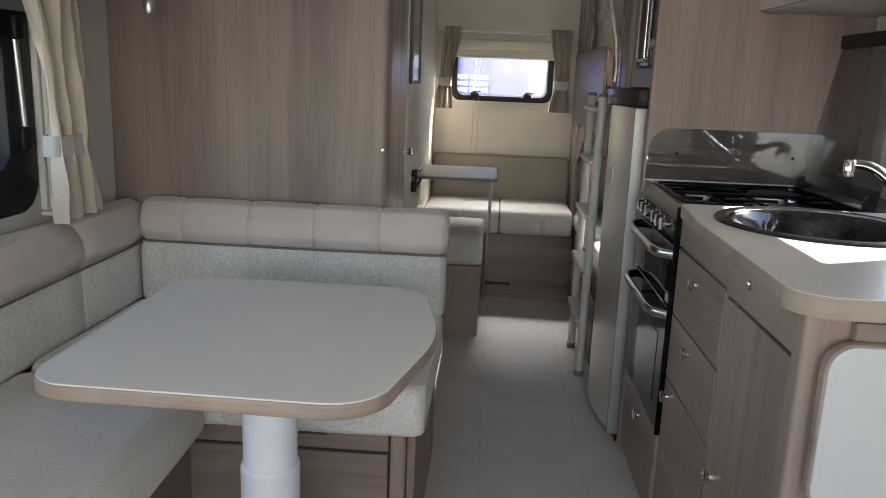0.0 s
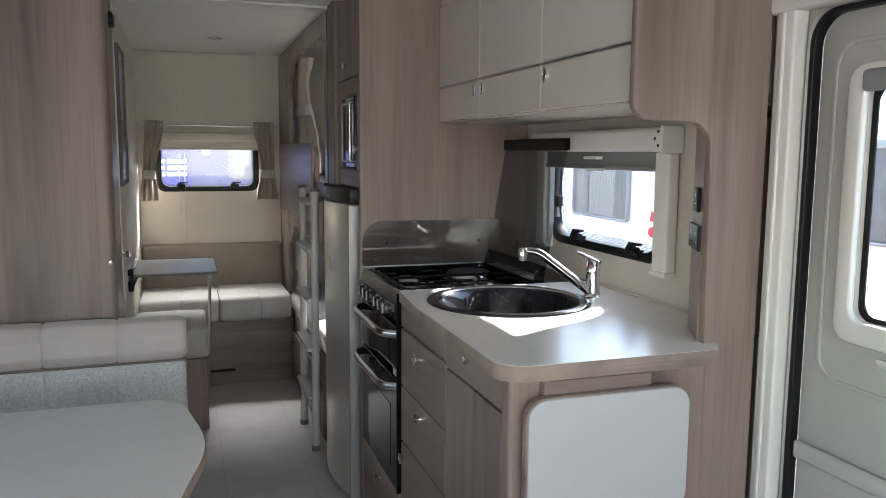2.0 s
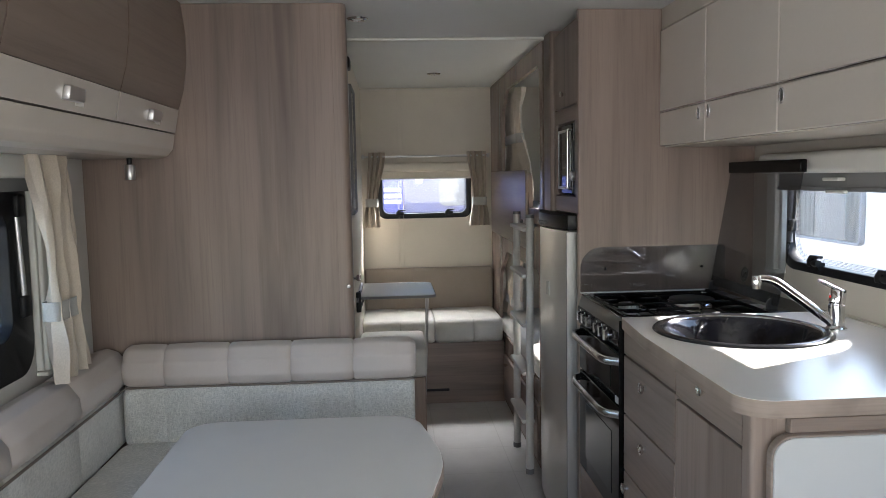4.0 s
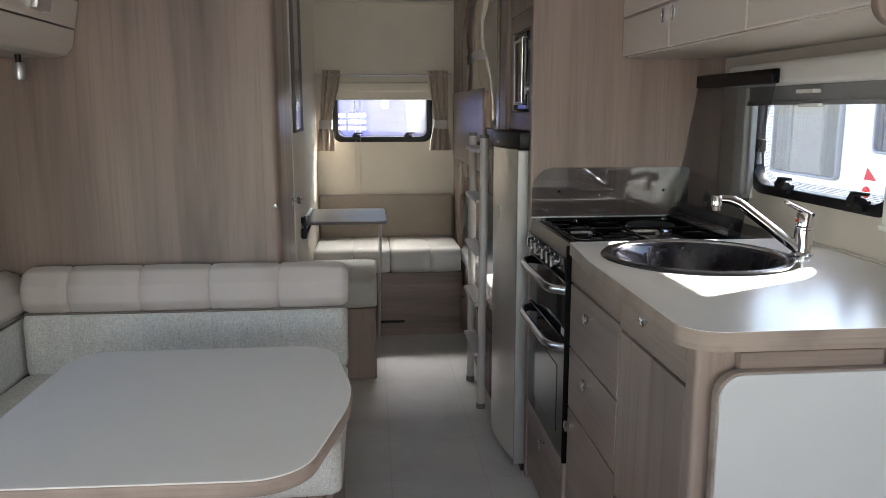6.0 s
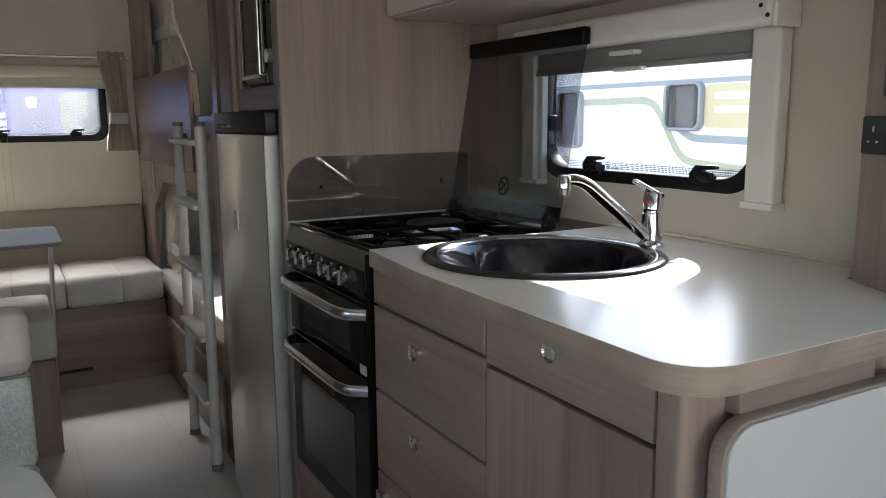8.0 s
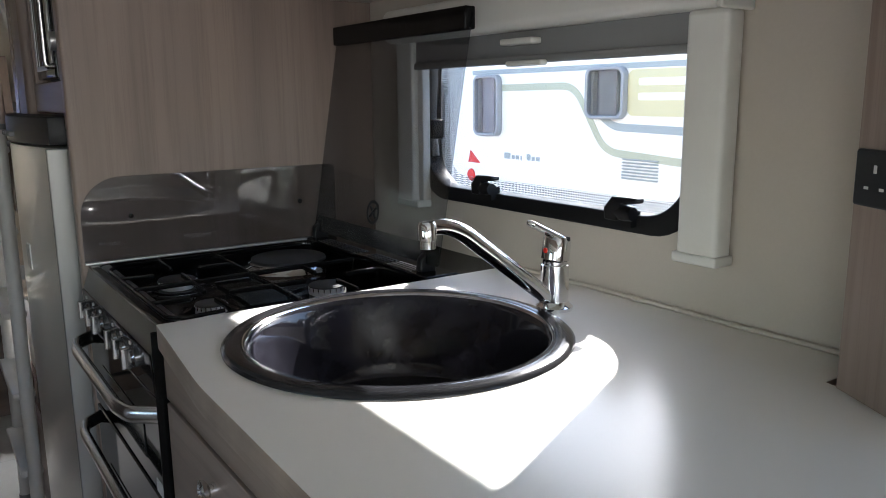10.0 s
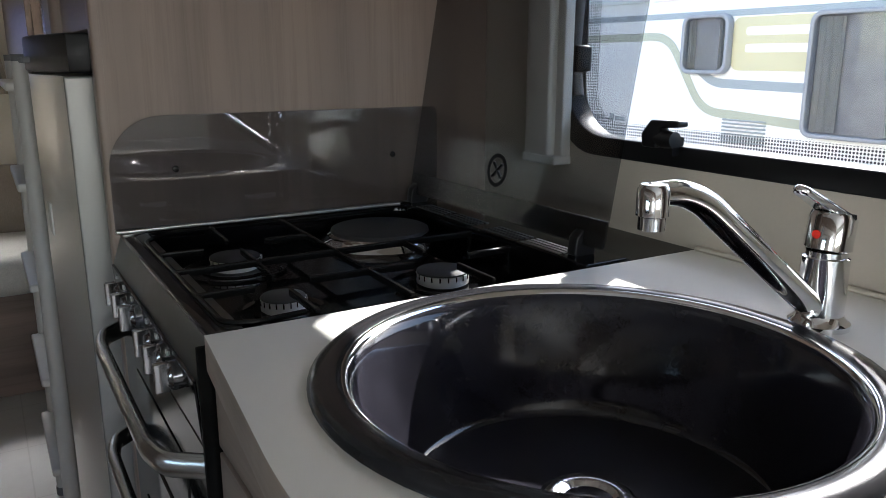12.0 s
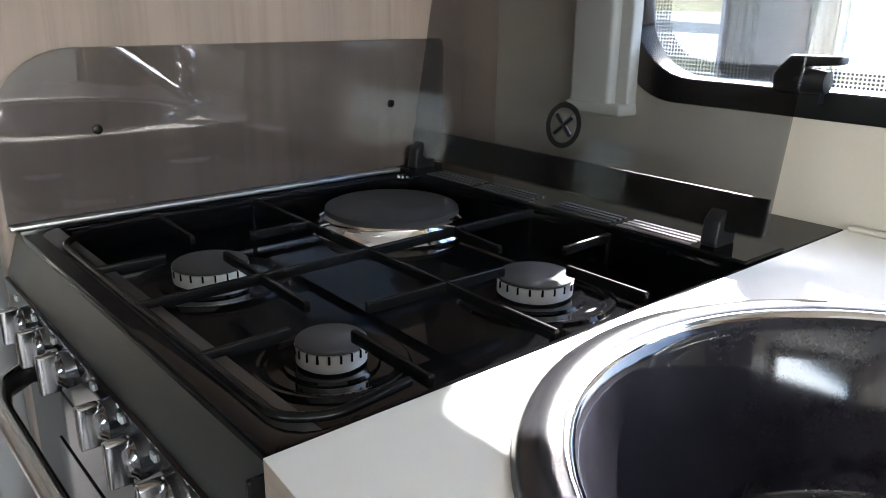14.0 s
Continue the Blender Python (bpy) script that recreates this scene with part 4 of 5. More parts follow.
# ---- cooker ----
CK = thing("cooker", (1.05, 2.707, 0.1), "black built-in cooker with gas hob, grill and oven", "cooker")
part("carcass", box((0.83, 2.463, 0.285), (1.30, 2.952, 0.872), 0.002), BLACK_SATIN, CK)
part("hob_plate", prism(rounded(rect(0.808, 2.461, 1.318, 2.953), 0.004, 2), "z", 0.872, 0.8825, 0.003), BLACK_ENAMEL, CK, "glossy black hob plate")
part("hob_rim", prism(rounded(rect(0.806, 2.460, 1.318, 2.954), 0.004, 2), "z", 0.8825, 0.9135, 0.002, [rounded(rect(0.822, 2.466, 1.258, 2.936), 0.025, 5)[::-1]]), BLACK_ENAMEL, CK, "raised hob rim")
for cx, cy, cr in ((0.922, 2.783, 0.07), (0.917, 2.580, 0.056), (1.123, 2.583, 0.07)):
    part("burner_dish", lathe([(cr, 0.0), (cr - 0.002, 0.003), (cr - 0.006, 0.0035), (cr - 0.012, 0.0005)], (cx, cy, 0.8824), "z", 40), BLACK_ENAMEL, CK, "pressed ring in the hob")
cpanel = prism([(0.798, 0.808), (0.794, 0.872), (0.8075, 0.9125), (0.84, 0.9125), (0.84, 0.808)], "y", 2.463, 2.951, 0.0015)
cpm = part("control_panel", cpanel, GREY_METAL, CK, "dark grey control panel")
part("glass_strip", prism([(0.7975, 0.8095), (0.7935, 0.8705), (0.7905, 0.8700), (0.7945, 0.8095)], "y", 2.466, 2.948, 0.001), BLACK_ENAMEL, cpm)
for y in (2.554, 2.611, 2.668, 2.767, 2.826, 2.885):
    k = part("knob", lathe([(0.0150, 0.0), (0.0150, -0.005), (0.0125, -0.007), (0.0110, -0.010), (0.0, -0.011)], (0.7925, y, 0.845), "x", 22), DARK_CHROME, cpm, "chrome cooker knob")
    part("grip", box((0.771, y - 0.0042, 0.829), (0.786, y + 0.0042, 0.861), 0.0014), GRIP, k, "square chrome grip")
    part("mark", box((0.7895, y + 0.022, 0.858), (0.7920, y + 0.029, 0.863)), FLAP_TOP, cpm)
gd = part("grill_door", box((0.797, 2.468, 0.648), (0.83, 2.947, 0.802), 0.003), OVEN_GLASS, CK, "black glass grill door")
od = part("oven_door", box((0.797, 2.468, 0.290), (0.83, 2.947, 0.640), 0.003), OVEN_GLASS, CK, "black glass oven door")
part("inner_window", box((0.7955, 2.545, 0.345), (0.7972, 2.868, 0.545), 0.001), plain("grey_oven_glass", (0.040, 0.043, 0.043), 0.08, vary=0.1, grain=0.0), od)
part("inner_window", box((0.7955, 2.56, 0.680), (0.7972, 2.85, 0.745), 0.001), plain("grey_grill_glass", (0.020, 0.022, 0.022), 0.08, vary=0.1, grain=0.0), gd)
for dd, z in ((gd, 0.779), (od, 0.618)):
    hp = bend([(0.800, 2.474, z), (0.766, 2.500, z), (0.757, 2.540, z), (0.757, 2.860, z), (0.766, 2.905, z), (0.800, 2.934, z)], 0.012)
    hb = tube(hp, 0.0085, 12)
    for v in hb.verts:
        v.co.z = z + (v.co.z - z) * 1.55
    part("handle", hb, OVEN_STEEL, dd, "steel bar handle")
part("badge", box((0.7955, 2.474, 0.650), (0.7972, 2.505, 0.670)), FLAP_TOP, gd, "small white maker's label")
part("side_trim", box((0.794, 2.4585, 0.285), (0.83, 2.4625, 0.905), 0.001), BLACK_SATIN, CK)


HZ = 0.8827


def burner(x, y, r):
    b = part("burner", lathe([(0.0, 0.003), (r * 1.3, 0.002), (r * 1.35, 0.0)], (x, y, HZ), "z", 36), BLACK_ENAMEL, CK, "gas burner")
    part("crown", lathe([(r * 0.86, 0.002), (r * 0.86, 0.0035), (r * 0.98, 0.0045), (r, 0.0165), (r * 0.9, 0.017), (0, 0.017)], (x, y, HZ), "z", 36), CROWN, b, "ribbed aluminium burner crown")
    for k in range(20):
        t = 2 * math.pi * k / 20
        cx, cy = x + r * 0.994 * math.cos(t), y + r * 0.994 * math.sin(t)
        part("slot", box((cx - 0.0007, cy - 0.0007, HZ + 0.011), (cx + 0.0007, cy + 0.0007, HZ + 0.0168)), BLACK_SATIN, b)
    part("cap", lathe([(r * 0.985, 0.0171), (r * 0.985, 0.0190), (r * 0.94, 0.0202), (0.0, 0.0206)], (x, y, HZ), "z", 36), HOTPLATE, b, "black burner cap")
    part("igniter", lathe([(0.0025, 0.0), (0.0025, 0.012), (0.0, 0.0125)], (x + r * 1.2, y + r * 0.5, HZ), "z", 10), FLAP_TOP, b)


burner(0.922, 2.783, 0.033)
burner(0.917, 2.580, 0.025)
burner(1.123, 2.583, 0.033)
hp = part("hotplate", lathe([(0.0, 0.0145), (0.070, 0.0145), (0.0745, 0.0125), (0.0755, 0.006), (0.0755, 0.0)], (1.163, 2.840, HZ + 0.008), "z", 56), HOTPLATE, CK, "round electric hotplate")
part("hotplate_ring", lathe([(0.0757, 0.016), (0.081, 0.014), (0.083, 0.008), (0.090, 0.004), (0.094, 0.0)], (1.163, 2.840, HZ), "z", 56), CHROME, hp, "bright trim ring")
FB = 0.9145
PS = part("pan_support", tube(bend([(0.905, 2.478, FB), (0.850, 2.472, FB), (0.826, 2.488, FB), (0.826, 2.868, FB), (0.860, 2.908, FB), (1.225, 2.914, FB)], 0.012), 0.0032, 8), BLACK_SATIN, CK, "black wire pan support")


def bar(x0, y0, x1, y1):
    """A flat pressed finger of the pan support, standing on edge."""
    a, b = Vector((x0, y0, 0)), Vector((x1, y1, 0))
    side = Vector((-(b - a).y, (b - a).x, 0)).normalized() * 0.0022
    bm = prism([tuple((a + side)[:2]), tuple((b + side)[:2]), tuple((b - side)[:2]), tuple((a - side)[:2])], "z", 0.9095, 0.9185, 0.0012)
    part("bar", bm, BLACK_SATIN, PS)


bar(0.824, 2.684, 1.235, 2.693)
bar(1.030, 2.916, 1.020, 2.468)
for x0, y0, x1, y1 in ((0.824, 2.779, 0.881, 2.778), (0.924, 2.912, 0.921, 2.815), (0.924, 2.755, 0.918, 2.612), (0.967, 2.795, 1.026, 2.795), (0.824, 2.580, 0.886, 2.581),
                       (0.916, 2.551, 0.915, 2.470), (0.950, 2.585, 1.082, 2.581), (1.125, 2.690, 1.120, 2.623), (1.162, 2.586, 1.228, 2.588), (1.125, 2.550, 1.124, 2.472)):
    bar(x0, y0, x1, y1)
for x, y in ((0.826, 2.684), (1.232, 2.693), (1.030, 2.913), (1.020, 2.471), (0.826, 2.580), (0.826, 2.779), (1.226, 2.588)):
    part("leg", tube([(x, y, 0.8826), (x, y, 0.912)], 0.0026, 8), BLACK_SATIN, PS)
part("rear_rail", box((1.250, 2.463, 0.9135), (1.316, 2.951, 0.918), 0.002), BLACK_ENAMEL, CK)
for k in range(4):
    for y0, y1 in ((2.52, 2.60), (2.61, 2.69), (2.72, 2.80), (2.81, 2.89)):
        part("vent_slot", box((1.254 + 0.0085 * k, y0, 0.9178), (1.2585 + 0.0085 * k, y1, 0.9192)), HOTPLATE if y0 > 2.55 else ALU, CK)
for y in (2.508, 2.932):
    h = part("lid_hinge", prism(rounded([(1.262, 0.916), (1.296, 0.916), (1.296, 0.944), (1.280, 0.953), (1.266, 0.942)], 0.006, 3), "y", y - 0.008, y + 0.008, 0.002), BLACK_PLASTIC, CK, "black lid hinge")
    part("pin", lathe([(0.0, -0.013), (0.006, -0.012), (0.006, 0.012), (0.0, 0.013)], (1.281, y, 0.936), "y", 12), BLACK_SATIN, h)
part("screw", lathe([(0, 0.002), (0.004, 0.001), (0.004, 0)], (0.86, 2.947, 0.9137), "z", 10), CHROME, CK)
# raised smoked glass lid, leaning back a little
lo3, hi3 = Vector((1.2745, 0, 0.932)), Vector((1.350, 0, 1.366))
bm = bmesh.new()
lean = (hi3 - lo3).normalized()
nrm = Vector((lean.z, 0, -lean.x)) * 0.0022
ll = rounded([(2.463, 0.0), (2.945, 0.0), (2.945, 0.440), (2.463, 0.440)], 0.008, 3)
V = [[bm.verts.new(lo3 + lean * b + Vector((0, a, 0)) + nrm * s) for a, b in ll] for s in (-1, 1)]
bm.faces.new(V[0])
bm.faces.new(V[1][::-1])
for k in range(len(ll)):
    bm.faces.new((V[0][k], V[1][k], V[1][(k + 1) % len(ll)], V[0][(k + 1) % len(ll)]))
lid = part("lid", bm, SMOKE2, CK, "smoked glass hob lid, raised")
lid.visible_shadow = False
part("lid_strip", box((1.334, 2.463, 1.330), (1.356, 2.946, 1.368), 0.003), BLACK_SATIN, lid, "black strip along the lid's edge")
band = prism([(1.2735, 0.934), (1.2795, 0.966), (1.2835, 0.966), (1.2780, 0.934)], "y", 2.466, 2.942)
part("lid_base_band", band, BLACK_SATIN, lid, "black band along the lid's foot")
ring = lathe([(0.0215, 0.0), (0.0215, -0.001), (0.0165, -0.001), (0.0165, 0.0)], (0, 0, 0), "x", 30)
for v in ring.verts:
    v.co = Vector((1.2865 + v.co.x, 2.699 + v.co.y * 1.1, 1.0 + v.co.z * 1.1)) + Vector((0.174 * v.co.z - 0.0035, 0, 0))
part("warning_mark", ring, BLACK_PLASTIC, lid, "round black do-not-cover mark")
for a in (0.7, -0.7):
    part("warning_bar", tube([(1.2820 - 0.0026 * math.sin(a), 2.699 - 0.015 * math.cos(a), 1.0 - 0.015 * math.sin(a)), (1.2835 + 0.0026 * math.sin(a), 2.699 + 0.015 * math.cos(a), 1.0 + 0.015 * math.sin(a))], 0.0026, 6), BLACK_PLASTIC, lid)
SG = thing("glass_splashback", (1.06, 2.95, 0.92), "smoked glass splashback with a rounded corner on the tall panel", "splashback")
spl = part("glass", prism(rounded([(0.800, 0.918), (1.326, 0.918), (1.326, 1.077), (0.800, 1.077)], [0.002, 0.002, 0.01, 0.075], 8), "y", 2.9445, 2.9495, 0.001), SMOKE, SG)
for x in (0.889, 1.24):
    part("screw", lathe([(0.0, -0.003), (0.0045, -0.002), (0.005, 0.0)], (x, 2.9445, 1.0), "y", 14), BLACK_SATIN, SG)
part("seal_strip", box((0.800, 2.939, 0.9135), (1.30, 2.9525, 0.918), 0.001), ALU, SG, "bright sealing strip")
single("hob_rear_shelf", box((1.319, 2.461, 0.890), (XR - 0.002, 2.953, 0.9145), 0.002), BLACK_SATIN, "black steel filler shelf behind the hob", "shelf")
UC = thing("under_cooker_cabinet", (1.05, 2.7, 0), "low taupe ash-look cabinet under the cooker", "cabinet")
part("body", box((0.835, 2.463, 0.0), (1.30, 2.952, 0.284), 0.002), WOOD, UC)
dd = part("door", box((0.80, 2.466, 0.03), (0.82, 2.950, 0.282), 0.003), WOODY, UC)
knob(dd, 0.80, 2.69, 0.240)

# ---- post beside the door, and overhead lockers on the kitchen side ----
PO = thing("kitchen_post", (1.33, 1.69, 0), "taupe ash-look post between worktop and entrance door", "post")
part("front_board", prism(rounded([(1.260, 0.0), (1.394, 0.0), (1.394, ZC - 0.001), (1.066, ZC - 0.001), (1.066, 1.390), (1.254, 1.386), (1.262, 0.93)], [0, 0, 0, 0, 0.04, 0.055, 0], 10), "y", 1.650, 1.669, 0.002), WOOD, PO)
part("slanted_face", prism([(1.257, 1.670), (1.320, 1.789), (XR - 0.003, 1.789), (XR - 0.003, 1.670)], "z", 0.9165, 1.40), WOOD, PO)


def socket(z0, h, y0, y1, label, gangs):
    """A black outlet plate on the slanted face of the post."""
    s = thing("power_socket", (1.3, (y0 + y1) / 2, z0), label, "socket", "sockets on the post")
    a, b = Vector((1.257, 1.670, 0)), Vector((1.320, 1.789, 0))
    u = (b - a).normalized()
    n = Vector((-u.y, u.x, 0))
    m = Matrix.Translation(a) @ Matrix((u, n, Vector((0, 0, 1)))).transposed().to_4x4()

    def slab(lo, hi, bev):
        bm = box(lo, hi, bev)
        bmesh.ops.transform(bm, matrix=m, verts=bm.verts)
        return bm
    part("plate", slab((y0, 0.0, z0), (y1, 0.008, z0 + h), 0.003), BLACK_PLASTIC, s)
    w = (y1 - y0) / gangs
    for g in range(gangs):
        c = y0 + w * (g + 0.5)
        part("slot", slab((c - 0.002, 0.0078, z0 + h * 0.60), (c + 0.002, 0.0086, z0 + h * 0.74), 0), LADDER, s)
        for dx in (-0.011, 0.011):
            part("slot", slab((c + dx - 0.003, 0.0078, z0 + h * 0.31), (c + dx + 0.003, 0.0086, z0 + h * 0.36), 0), LADDER, s)


socket(1.112, 0.055, 0.002, 0.127, "black double power socket on the wooden post", 2)
socket(1.195, 0.054, 0.028, 0.082, "black single power socket on the wooden post", 1)

LK = thing("kitchen_locker", (1.27, 2.3, 1.43), "cream gloss overhead locker with chrome strip and oval catches", "locker")
part("carcass", box((1.112, 1.684, 1.435), (XR - 0.003, 2.952, 1.85), 0.002), BEIGE, LK)
# thin dark sheet behind the doors, painting the shade of the door gaps
part("door_gap_shade", box((1.107, 1.686, 1.436), (1.1119, 2.950, 1.829)), CARCASS_SHADE, LK)
part("fascia", box((1.089, 1.672, 1.831), (XR - 0.003, 2.952, ZC - 0.001), 0.003), BEIGE, LK, "beige fascia under the ceiling")
part("bottom_board", box((1.104, 1.672, 1.425), (XR - 0.003, 2.952, 1.434), 0.001), BEIGE, LK)
for y0, y1, ky in ((2.561, 2.950, 2.598), (2.121, 2.557, 2.526), (1.680, 2.117, 2.093)):
    dl = part("door", box((1.085, y0, 1.551), (1.105, y1, 1.827), 0.003), GLOSS_CREAM, LK)
    lowp = part("lower_door", box((1.085, y0, 1.429), (1.105, y1, 1.545), 0.004), GLOSS_CREAM, LK)
    part("strip", box((1.0825, y0 + 0.002, 1.5455), (1.101, y1 - 0.002, 1.5505), 0.0008), CHROME, dl, "bright strip between door panels")
    oval = [(ky + 0.012 * math.cos(t), 1.516 + 0.020 * math.sin(t)) for t in (2 * math.pi * k / 24 for k in range(24))]
    inner = [(ky + 0.008 * math.cos(t), 1.516 + 0.015 * math.sin(t)) for t in (2 * math.pi * k / 24 for k in range(24))]
    part("catch_ring", prism(oval, "x", 1.079, 1.0852, 0.001, [inner[::-1]]), CHROME, lowp, "oval chrome catch")
    part("catch_button", prism(inner, "x", 1.0815, 1.0852), GREY_METAL, lowp)

# ---- overhead lockers on the dinette side ----
DL = thing("dinette_locker", (-0.7, 1.2, 1.43), "curved overhead locker with dark wood doors and a cream lower edge", "locker")
prof = [(XL + 0.002, 1.412), (-0.62, 1.410), (-0.585, 1.417), (-0.565, 1.441), (-0.557, 1.488), (XL + 0.002, 1.488)]
L0 = -0.6
part("lower_edge", prism(rounded(prof, [0, 0.03, 0.02, 0.02, 0.002, 0], 4), "y", L0, 2.838, 0.0), GLOSS_CREAM, DL, "cream rounded lower edge")
DARKW = wood("dark_ash_lengthwise", 1, (0.225, 0.175, 0.145), (0.15, 0.112, 0.09), (0.285, 0.22, 0.18), 0.35)
for y0, y1, hy in ((2.296, 2.838, 2.578), (1.682, 2.290, 2.000), (1.066, 1.676, 1.37), (0.45, 1.06, 0.75), (-0.16, 0.444, 0.14)):
    lowd = part("door_foot", prism([(-0.575, 1.492), (-0.555, 1.492), (-0.540, 1.565), (-0.560, 1.565)], "y", y0, y1, 0.002), GLOSS_CREAM, DL, "cream door foot")
    arcw = [(-0.540, 1.567), (-0.522, 1.63), (-0.511, 1.71), (-0.509, 1.80), (-0.520, ZC - 0.002)]
    part("door", prism(arcw + [(a - 0.02, b) for a, b in arcw[::-1]], "y", y0, y1, 0.0), DARKW, DL, "dark taupe curved locker door", 50)
    part("handle", prism([(-0.552, 1.512), (-0.534, 1.513), (-0.529, 1.541), (-0.545, 1.543)], "y", hy - 0.042, hy + 0.042, 0.002), ALU, lowd, "chrome locker handle")
    part("plate", box((-0.560, hy + 0.03, 1.506), (-0.549, hy + 0.075, 1.550), 0.002), WHITE, lowd)
part("carcass", box((XL + 0.002, L0, 1.489), (-0.58, 2.838, ZC - 0.002), 0.001), DARKW, DL)
RLp = thing("reading_lamp", (-0.66, 2.66, 1.40), "small chrome reading spotlight under the locker, off", "spotlight")
part("stem", lathe([(0.008, 0.0), (0.008, 0.022)], (-0.66, 2.70, 1.390), "z", 12), BLACK_PLASTIC, RLp)
part("head", lathe([(0.0, -0.024), (0.014, -0.024), (0.016, -0.018), (0.016, 0.018), (0.013, 0.022), (0.0, 0.022)], (-0.66, 2.70, 1.368), "z", 20), ALU, RLp)

# ---- dinette ----
BP = [(2.742, 0.682), (2.722, 0.715), (2.725, 0.765), (2.750, 0.803), (2.792, 0.812), (2.828, 0.795), (2.838, 0.75), (2.838, 0.682)]
BA = thing("dinette_bench", (-0.2, 2.5, 0), "dinette bench with taupe bolster, pale tweed cushions and wooden base", "bench", "dinette seating")
bol = part("bolster", loft(rounded(BP, 0.018, 3), padded(-0.735, 0.204, (-0.60, -0.40, -0.20, 0.0)), ALONG_X), FAUX, BA, "taupe stitched bolster", 60)
BK = [(2.735, 0.485), (2.735, 0.684), (2.836, 0.684), (2.836, 0.485)]
part("backrest", loft(rounded(BK, 0.02, 3), padded(-0.735, 0.198, (-0.60, -0.40, -0.20, 0.0), 0.018, 0.004, 0.002), ALONG_X), TWEED, BA, "pale tweed backrest", 60)
part("piping", tube([(-0.72, 2.727, 0.685), (-0.25, 2.724, 0.684), (0.20, 2.727, 0.685)], 0.0038, 8), PIPING, bol)
part("seat", loft(rounded([(2.125, 0.385), (2.125, 0.512), (2.76, 0.502), (2.76, 0.385)], 0.03, 4), padded(-0.735, 0.198, (-0.27,), 0.025, 0.005, 0.004), ALONG_X), TWEED, BA, "pale tweed seat cushion", 60)
# base board in the dark gap colour: shade painted behind rail and cut-out
part("base", box((-0.80, 2.222, 0.0), (0.120, 2.24, 0.378), 0.002), CARCASS_SHADE, BA)
part("base_rail", prism([(-0.46, 0.312), (0.108, 0.312), (0.108, 0.366), (-0.020, 0.366), (-0.045, 0.346), (-0.215, 0.346), (-0.240, 0.366), (-0.46, 0.366)], "y", 2.208, 2.2215, 0.002), WOODX, BA, "rail with a finger cut-out")
part("drawer_front", box((-0.46, 2.206, 0.030), (0.108, 2.2215, 0.304), 0.003), WOODX, BA)
part("corner_post", prism(rounded([(0.114, 2.204), (0.153, 2.204), (0.153, 2.24), (0.114, 2.24)], [0.003, 0.014, 0, 0], 5), "z", 0.0, 0.378), WOOD, BA)
part("end_panel", prism(rounded([(2.205, 0.0), (2.845, 0.0), (2.845, 0.66), (2.79, 0.66), (2.74, 0.49), (2.30, 0.383), (2.205, 0.375)], [0, 0, 0, 0.02, 0.05, 0.03, 0.02], 4), "x", 0.155, 0.175, 0.002), WOOD, BA, "taupe ash-look bench end")
part("box_top", box((-0.80, 2.24, 0.366), (0.155, 2.845, 0.383), 0.001), WOODX, BA)
part("rear_board", box((0.0, 2.838, 0.0), (0.175, 2.848, 0.66), 0.001), WOOD, BA)

# bench along the left wall
BB = thing("side_bench", (-0.6, 1.4, 0), "side bench along the wall with taupe bolster and pale tweed cushions", "bench", "dinette seating")
BPL = [(-0.752, 0.672), (-0.732, 0.70), (-0.736, 0.745), (-0.765, 0.785), (-0.80, 0.798), (-0.845, 0.788), (-0.855, 0.745), (-0.855, 0.672)]
bl = part("bolster", loft(rounded(BPL, 0.018, 3), padded(-0.2, 2.835, (0.3, 0.75, 1.2, 1.62, 2.02, 2.42)), ALONG_Y), FAUX, BB, "taupe stitched bolster", 60)
part("backrest", loft(rounded([(-0.745, 0.485), (-0.745, 0.673), (-0.853, 0.673), (-0.853, 0.485)], 0.02, 3), padded(-0.2, 2.83, (0.3, 0.75, 1.2, 1.62, 2.02, 2.42), 0.018, 0.004, 0.002), ALONG_Y), TWEED, BB, "pale tweed backrest", 60)
part("piping", tube([(-0.734, -0.18, 0.674), (-0.731, 1.5, 0.673), (-0.734, 2.82, 0.674)], 0.0038, 8), PIPING, bl)
part("seat", loft(rounded([(-0.300, 0.375), (-0.300, 0.515), (-0.75, 0.505), (-0.75, 0.375)], 0.035, 4), padded(0.10, 2.118, (1.03, 1.55), 0.025, 0.005, 0.004), ALONG_Y), SEAT_FAB, BB, "pale ribbed seat cushion", 60)
part("base", box((-0.40, 0.1, 0.0), (-0.38, 2.21, 0.372), 0.002), WOODY, BB)
part("base_top", box((XL + 0.002, 0.1, 0.355), (-0.40, 2.21, 0.373), 0.001), WOODY, BB)

# pedestal table
TB = thing("pedestal_table", (-0.08, 1.88, 0), "dinette table with pale laminate top, taupe edge and white pedestal", "table")
t_out = rounded([(-0.385, 1.556), (0.168, 1.545), (0.245, 1.885), (0.185, 2.213), (-0.385, 2.213)], [0.075, 0.10, 0.5, 0.10, 0.075], 10)
t_in = [(-0.08 + (a + 0.08) * 0.992, 1.885 + (b - 1.885) * 0.992) for a, b in t_out]
part("top", prism(t_in, "z", 0.7205, 0.7255, 0.001), TABLE_TOP, TB, "pale laminate tabletop")
part("edge", prism(t_out, "z", 0.698, 0.7235, 0.004), EDGE, TB, "taupe wood-look table edge")
PX, PY = -0.084, 1.88
part("column", lathe([(0.0, 0.33), (0.053, 0.33), (0.053, 0.697), (0.0, 0.697)], (PX, PY, 0), "z", 40), GALV, TB, "white round column")
part("sleeve", lathe([(0.0, 0.03), (0.058, 0.03), (0.058, 0.440), (0.056, 0.447), (0.0525, 0.449)], (PX, PY, 0), "z", 40), GALV, TB, "white lower sleeve")
